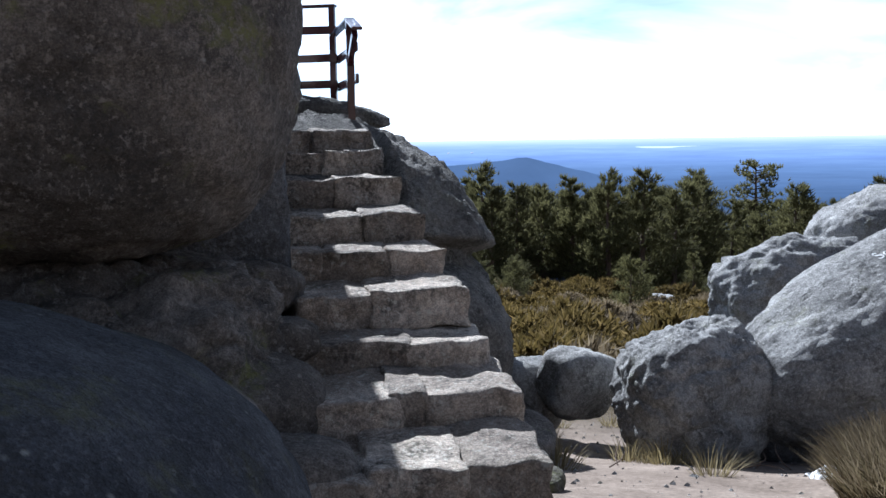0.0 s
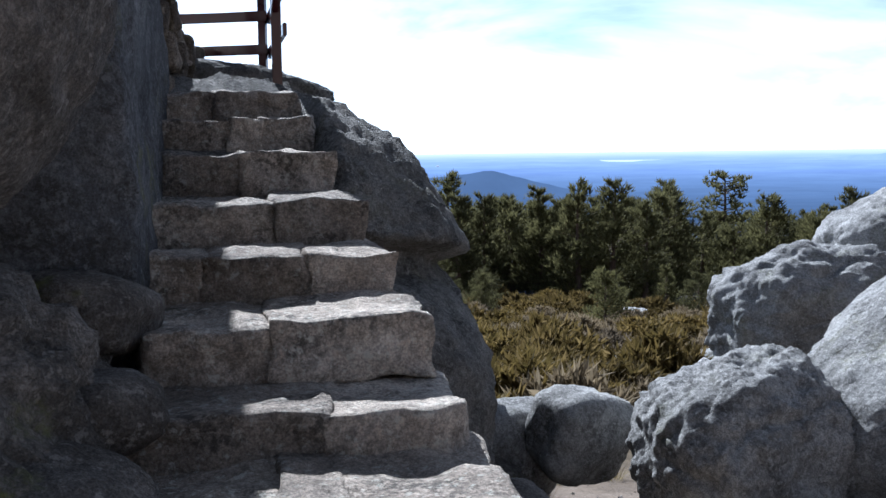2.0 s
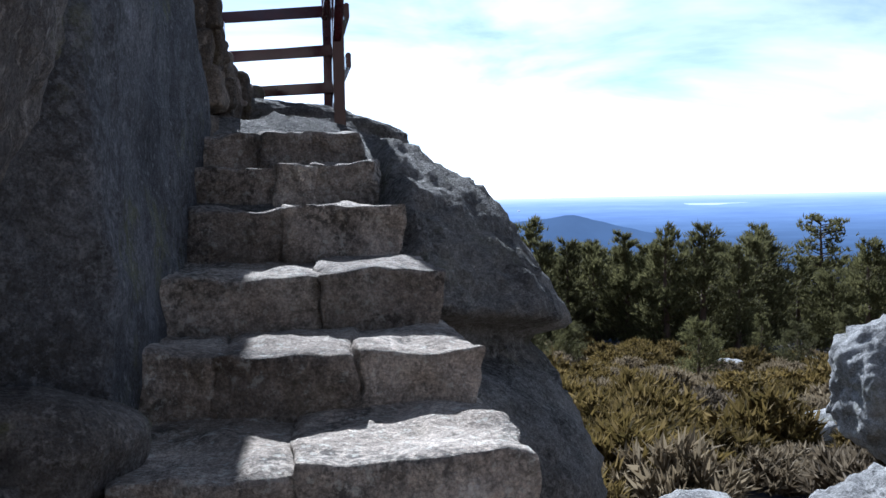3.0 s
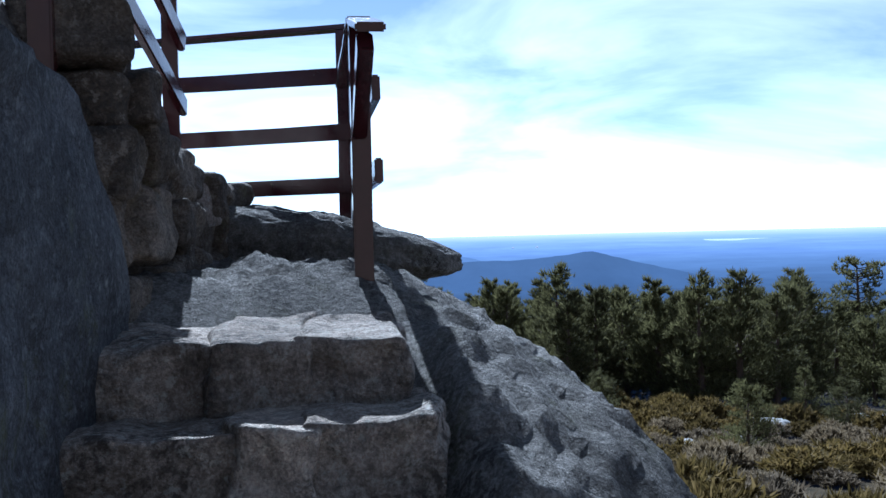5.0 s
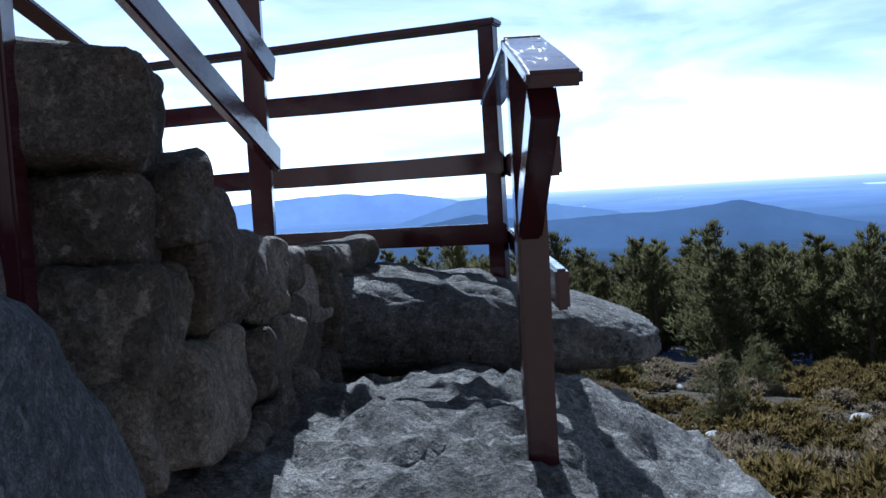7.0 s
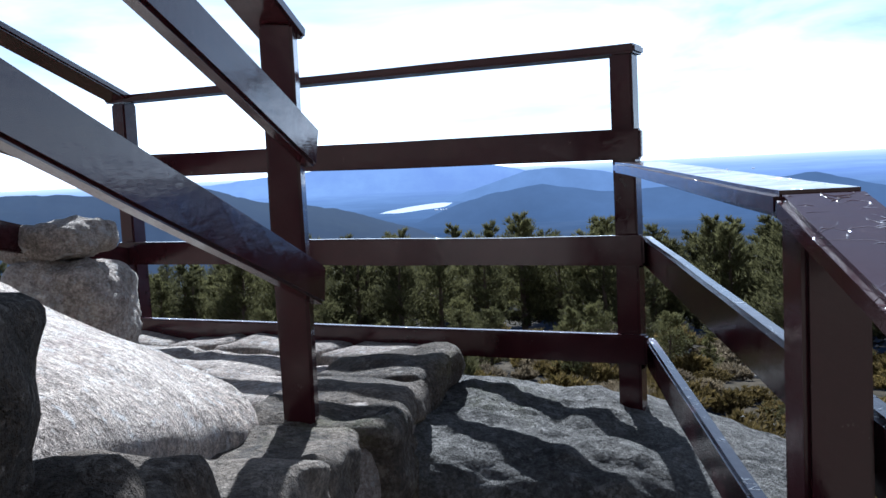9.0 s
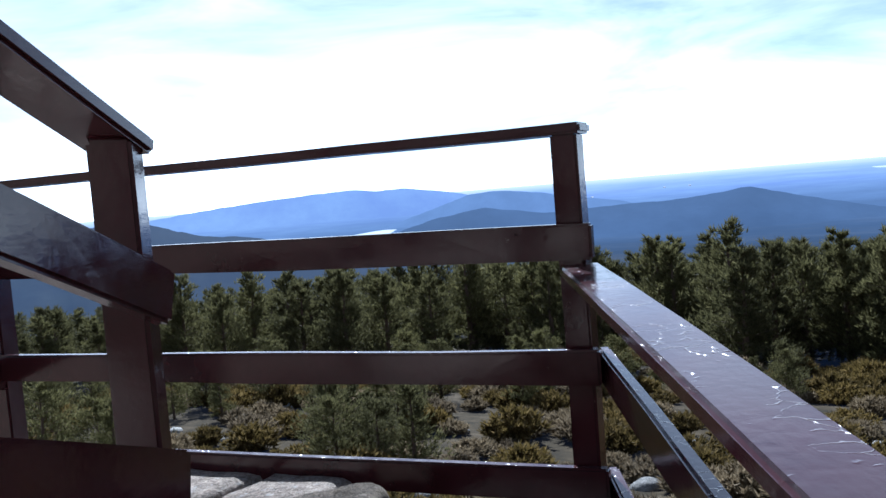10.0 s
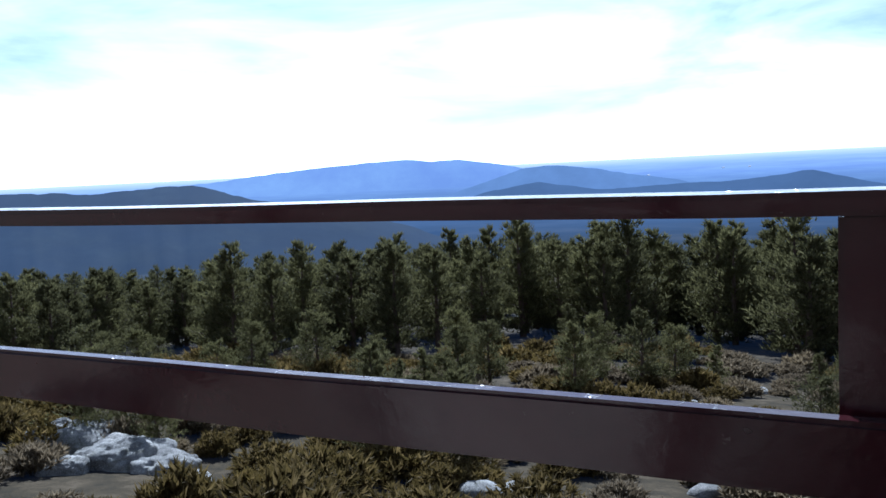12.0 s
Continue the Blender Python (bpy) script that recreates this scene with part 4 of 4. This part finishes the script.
def blade_clump(name, seed, n, r, h, mat, wide=0.006, splay=0.7):
    """Thin bending stalks splaying from one root."""
    rnd = random.Random(seed)
    v, f = [], []
    for _ in range(n):
        a, q = rnd.uniform(0, 6.283), rnd.random() ** 0.5
        p = Vector((math.cos(a) * q * r, math.sin(a) * q * r, -0.02))
        d = Vector((math.cos(a) * splay * q + rnd.gauss(0, 0.2), math.sin(a) * splay * q + rnd.gauss(0, 0.2), 1)).normalized()
        L = h * rnd.uniform(0.5, 1.1)
        s = Vector((-math.sin(a + rnd.gauss(0, 0.7)), math.cos(a), 0)).normalized() * wide
        m = p + d * L * 0.55
        t = p + d * L + Vector((d.x, d.y, -0.25)) * L * 0.22
        k = len(v)
        v += [p - s, p + s, m + s * 0.8, m - s * 0.8, t]
        f += [(k, k + 1, k + 2, k + 3), (k + 3, k + 2, k + 4)]
    return mesh_of(name, v, f, mat, False)


def near_plants():
    rnd = random.Random(15)
    big = blade_clump("broom_bush", 1, 1800, 0.42, 0.5, M_HEATH, 0.007, 0.6)
    twig = blade_clump("broom_bush", 2, 1200, 0.38, 0.46, M_GRASS, 0.006, 0.7)
    for x, y, s in [(1.98, 3.42, 0.72), (2.25, 3.62, 0.8), (2.50, 3.75, 0.85), (2.20, 3.20, 0.75), (2.75, 3.60, 0.9)]:
        for me in (big, twig):
            ob = new("broom_bush", me)
            ob.matrix_basis = pose(x + rnd.uniform(-0.1, 0.1), y, ground_z(x, y), 0, 0, rnd.uniform(0, 360)) @ Matrix.Diagonal((s, s, s, 1))
            tagged(ob, "dry straw-coloured broom beside the path", "bush", "dry bushes by the path")
    tuft_me = [blade_clump("grass_tuft", 10 + i, 90, 0.09, 0.2, M_GRASS, 0.003, 0.8) for i in range(3)]
    spots = [(1.62, 5.50), (1.72, 5.42), (1.85, 5.38), (1.60, 5.75), (1.25, 6.9), (1.4, 7.0), (1.3, 7.3), (0.55, 5.3)]
    spots += [(rnd.uniform(0.6, 3.0), rnd.uniform(4.2, 8.5)) for _ in range(9)]
    for i, (x, y) in enumerate(spots):
        ob = new("grass_tuft", tuft_me[i % 3])
        s = rnd.uniform(0.6, 1.4)
        ob.matrix_basis = pose(x, y, ground_z(x, y), 0, 0, rnd.uniform(0, 360)) @ Matrix.Diagonal((s, s, s, 1))
        tagged(ob, "tuft of dry straw-coloured grass on the path", "grass", "grass tufts by the path")
    # fallen twigs
    for i, (x, y, a) in enumerate([(2.25, 5.05, 30), (2.05, 4.95, -60), (2.5, 5.0, 100), (1.1, 5.0, 15), (1.3, 5.3, 80)]):
        v, f = [], []
        p = Vector((0, 0, 0))
        d = Vector((1, 0, 0.3))
        for k in range(5):
            q = p + d * 0.07
            tube(v, f, p, q, 0.006 - 0.001 * k, 0.005 - 0.001 * k, 5)
            d = (d + Vector((0, rnd.gauss(0, 0.3), rnd.gauss(-0.06, 0.15)))).normalized()
            p = q
        ob = new("twig", mesh_of("twig", v, f, M_BARK))
        ob.matrix_basis = pose(x, y, ground_z(x, y) + 0.01, 0, 0, a)
        tagged(ob, "dry bent twig lying on the sandy path", "twig", "fallen twigs")


near_plants()


def path_pebbles():
    """Gravel strewn over the path, joined into one sheet of small stones."""
    rnd = random.Random(44)
    v, f = [], []
    for _ in range(800):
        x, y = rnd.uniform(0.2, 4.2), rnd.uniform(2.2, 9.0)
        if x < 0.35 and y > 3:
            continue
        s = 0.005 + 0.02 * rnd.random() ** 4
        c = Vector((x, y, ground_z(x, y) + s * 0.2))
        k = len(v)
        for d in ((1, 0, 0), (0, 1, 0), (-1, 0, 0), (0, -1, 0), (0, 0, 0.8), (0, 0, -0.8)):
            v.append(c + Vector(d) * s * rnd.uniform(0.7, 1.3))
        f += [(k + a, k + b2, k + 4) for a, b2 in ((0, 1), (1, 2), (2, 3), (3, 0))] + [(k + b2, k + a, k + 5) for a, b2 in ((0, 1), (1, 2), (2, 3), (3, 0))]
    ob = new("gravel", mesh_of("gravel", v, f, M_PALE, False))
    tagged(ob, "loose pale granite gravel on the path", "gravel", kind="stuff")


path_pebbles()


def litter():
    rnd = random.Random(3)
    bm = bmesh.new()
    bmesh.ops.create_grid(bm, x_segments=10, y_segments=8, size=0.5)
    for v in bm.verts:
        q = v.co.copy()
        v.co = Vector((q.x * 0.30, q.y * 0.16, 0.02 + 0.05 * abs(noise.noise(q * 4)) + 0.03 * abs(noise.noise(q * 9))))
    bmesh.ops.solidify(bm, geom=bm.faces[:], thickness=0.003)
    ob = new("paper_litter", bm_mesh("paper_litter", bm, M_PAPER, False))
    x, y = 2.25, 4.25
    ob.matrix_basis = pose(x, y, ground_z(x, y) + 0.0, 0, 0, 25)
    tagged(ob, "crumpled white paper litter on the shaded ground", "litter")


litter()


def verses():
    """White verses painted on the long boulder: flat letters laid onto its surface."""
    from mathutils.bvhtree import BVHTree
    rock = scene.objects["inscribed_boulder"]
    mw = rock.matrix_basis
    tree = BVHTree.FromPolygons([mw @ v.co for v in rock.data.vertices], [tuple(p.vertices) for p in rock.data.polygons])
    turn = LOWER.to_quaternion()
    right = turn @ Vector((0.80, -0.30, 0.42)).normalized()
    inward = turn @ Vector((0.30, 0.80, -0.50)).normalized()
    up = right.cross(inward) * -1
    up = (up - up.project(right)).normalized()
    if up.z < 0:
        up = -up
    start = LOWER @ Vector((3.88, 5.15, 1.19))
    text = tagged(empty("painted_verses"), "white hand-painted verses on the grey boulder", "writing")
    for row, line in enumerate(("Sobre esta", "Campos que", "Piedra de", "y el ruise")):
        x0 = 0.0
        for word in line.split():
            cu = bpy.data.curves.new("word", "FONT")
            cu.body, cu.size, cu.resolution_u = word, 0.135, 3
            tmp = bpy.data.objects.new("word", cu)
            me = bpy.data.meshes.new_from_object(tmp)
            bpy.data.objects.remove(tmp)
            bm = bmesh.new()
            bm.from_mesh(me)
            bmesh.ops.triangulate(bm, faces=bm.faces[:])
            wide = max(v.co.x for v in bm.verts)
            for v in bm.verts:
                wob = 0.012 * noise.noise(Vector((v.co.x * 6, v.co.y * 6, row)))
                p = start + right * ((x0 + v.co.x) * 1.05 + 0.09 * row + wob) + up * (v.co.y - 0.15 * row + wob)
                hit = tree.ray_cast(p - inward * 1.5, inward)
                v.co = (hit[0] - inward * 0.006) if hit[0] else p
            x0 += wide + 0.07
            me2 = bpy.data.meshes.new("word")
            bm.to_mesh(me2)
            bm.free()
            me2.materials.append(M_CHALK)
            part("painted_word", me2, text)


verses()


def hut():
    x, y = 45.7, 71.1
    z = ground_z(x, y)
    h = tagged(empty("hut", pose(x, y, z, 0, 0, 20)), "dark blue metal hut among the pines", "hut")
    part("wall", block_data("wall", 3.2, 2.4, 6.2, M_HUT, 1, 3, 0.03, 0.0), h, "", pose(0, 0, 6.0))
    bm = bmesh.new()
    for p in ((-1.75, -1.35, 6.0), (1.75, -1.35, 6.0), (1.75, 1.35, 6.0), (-1.75, 1.35, 6.0), (-1.75, 0, 6.6), (1.75, 0, 6.6)):
        bm.verts.new(p)
    bm.verts.ensure_lookup_table()
    for q in ((0, 1, 5, 4), (2, 3, 4, 5), (1, 2, 5), (3, 0, 4), (0, 3, 2, 1)):
        bm.faces.new([bm.verts[i] for i in q])
    part("roof", bm_mesh("roof", bm, M_HUT, False), h)


hut()


def village():
    rnd = random.Random(8)
    spots = [(rnd.uniform(-4.0, 2.2), rnd.uniform(2.75, 3.0), 1900) for _ in range(14)] + [(-13.5, 5.6, 850), (-8.4, 5.9, 860), (9.5, 1.2, 3000), (13.9, 0.75, 3300), (15.4, 0.7, 3300), (-20, 5.6, 800)]
    v0 = [(-1, -1, 0), (1, -1, 0), (1, 1, 0), (-1, 1, 0), (-1, -1, 1), (1, -1, 1), (1, 1, 1), (-1, 1, 1), (-1, 0, 1.6), (1, 0, 1.6)]
    f0 = [(0, 1, 5, 4), (1, 2, 6, 9, 5), (2, 3, 7, 6), (3, 0, 4, 8, 7), (4, 5, 9, 8), (6, 7, 8, 9)]
    me = mesh_of("house", v0, f0, M_PAPER, False)
    for a, dip, r in spots:
        s = r * 0.0011
        ob = new("house", me)
        ob.matrix_basis = pose(r * math.sin(radians(a)), r * math.cos(radians(a)), ground_z(r * math.sin(radians(a)), r * math.cos(radians(a))) - 0.2 * s, 0, 0, rnd.uniform(0, 90)) @ Matrix.Diagonal((s * rnd.uniform(0.8, 2), s, s, 1))
        tagged(ob, "tiny white house far away in the valley", "house", "houses of the valley")


village()
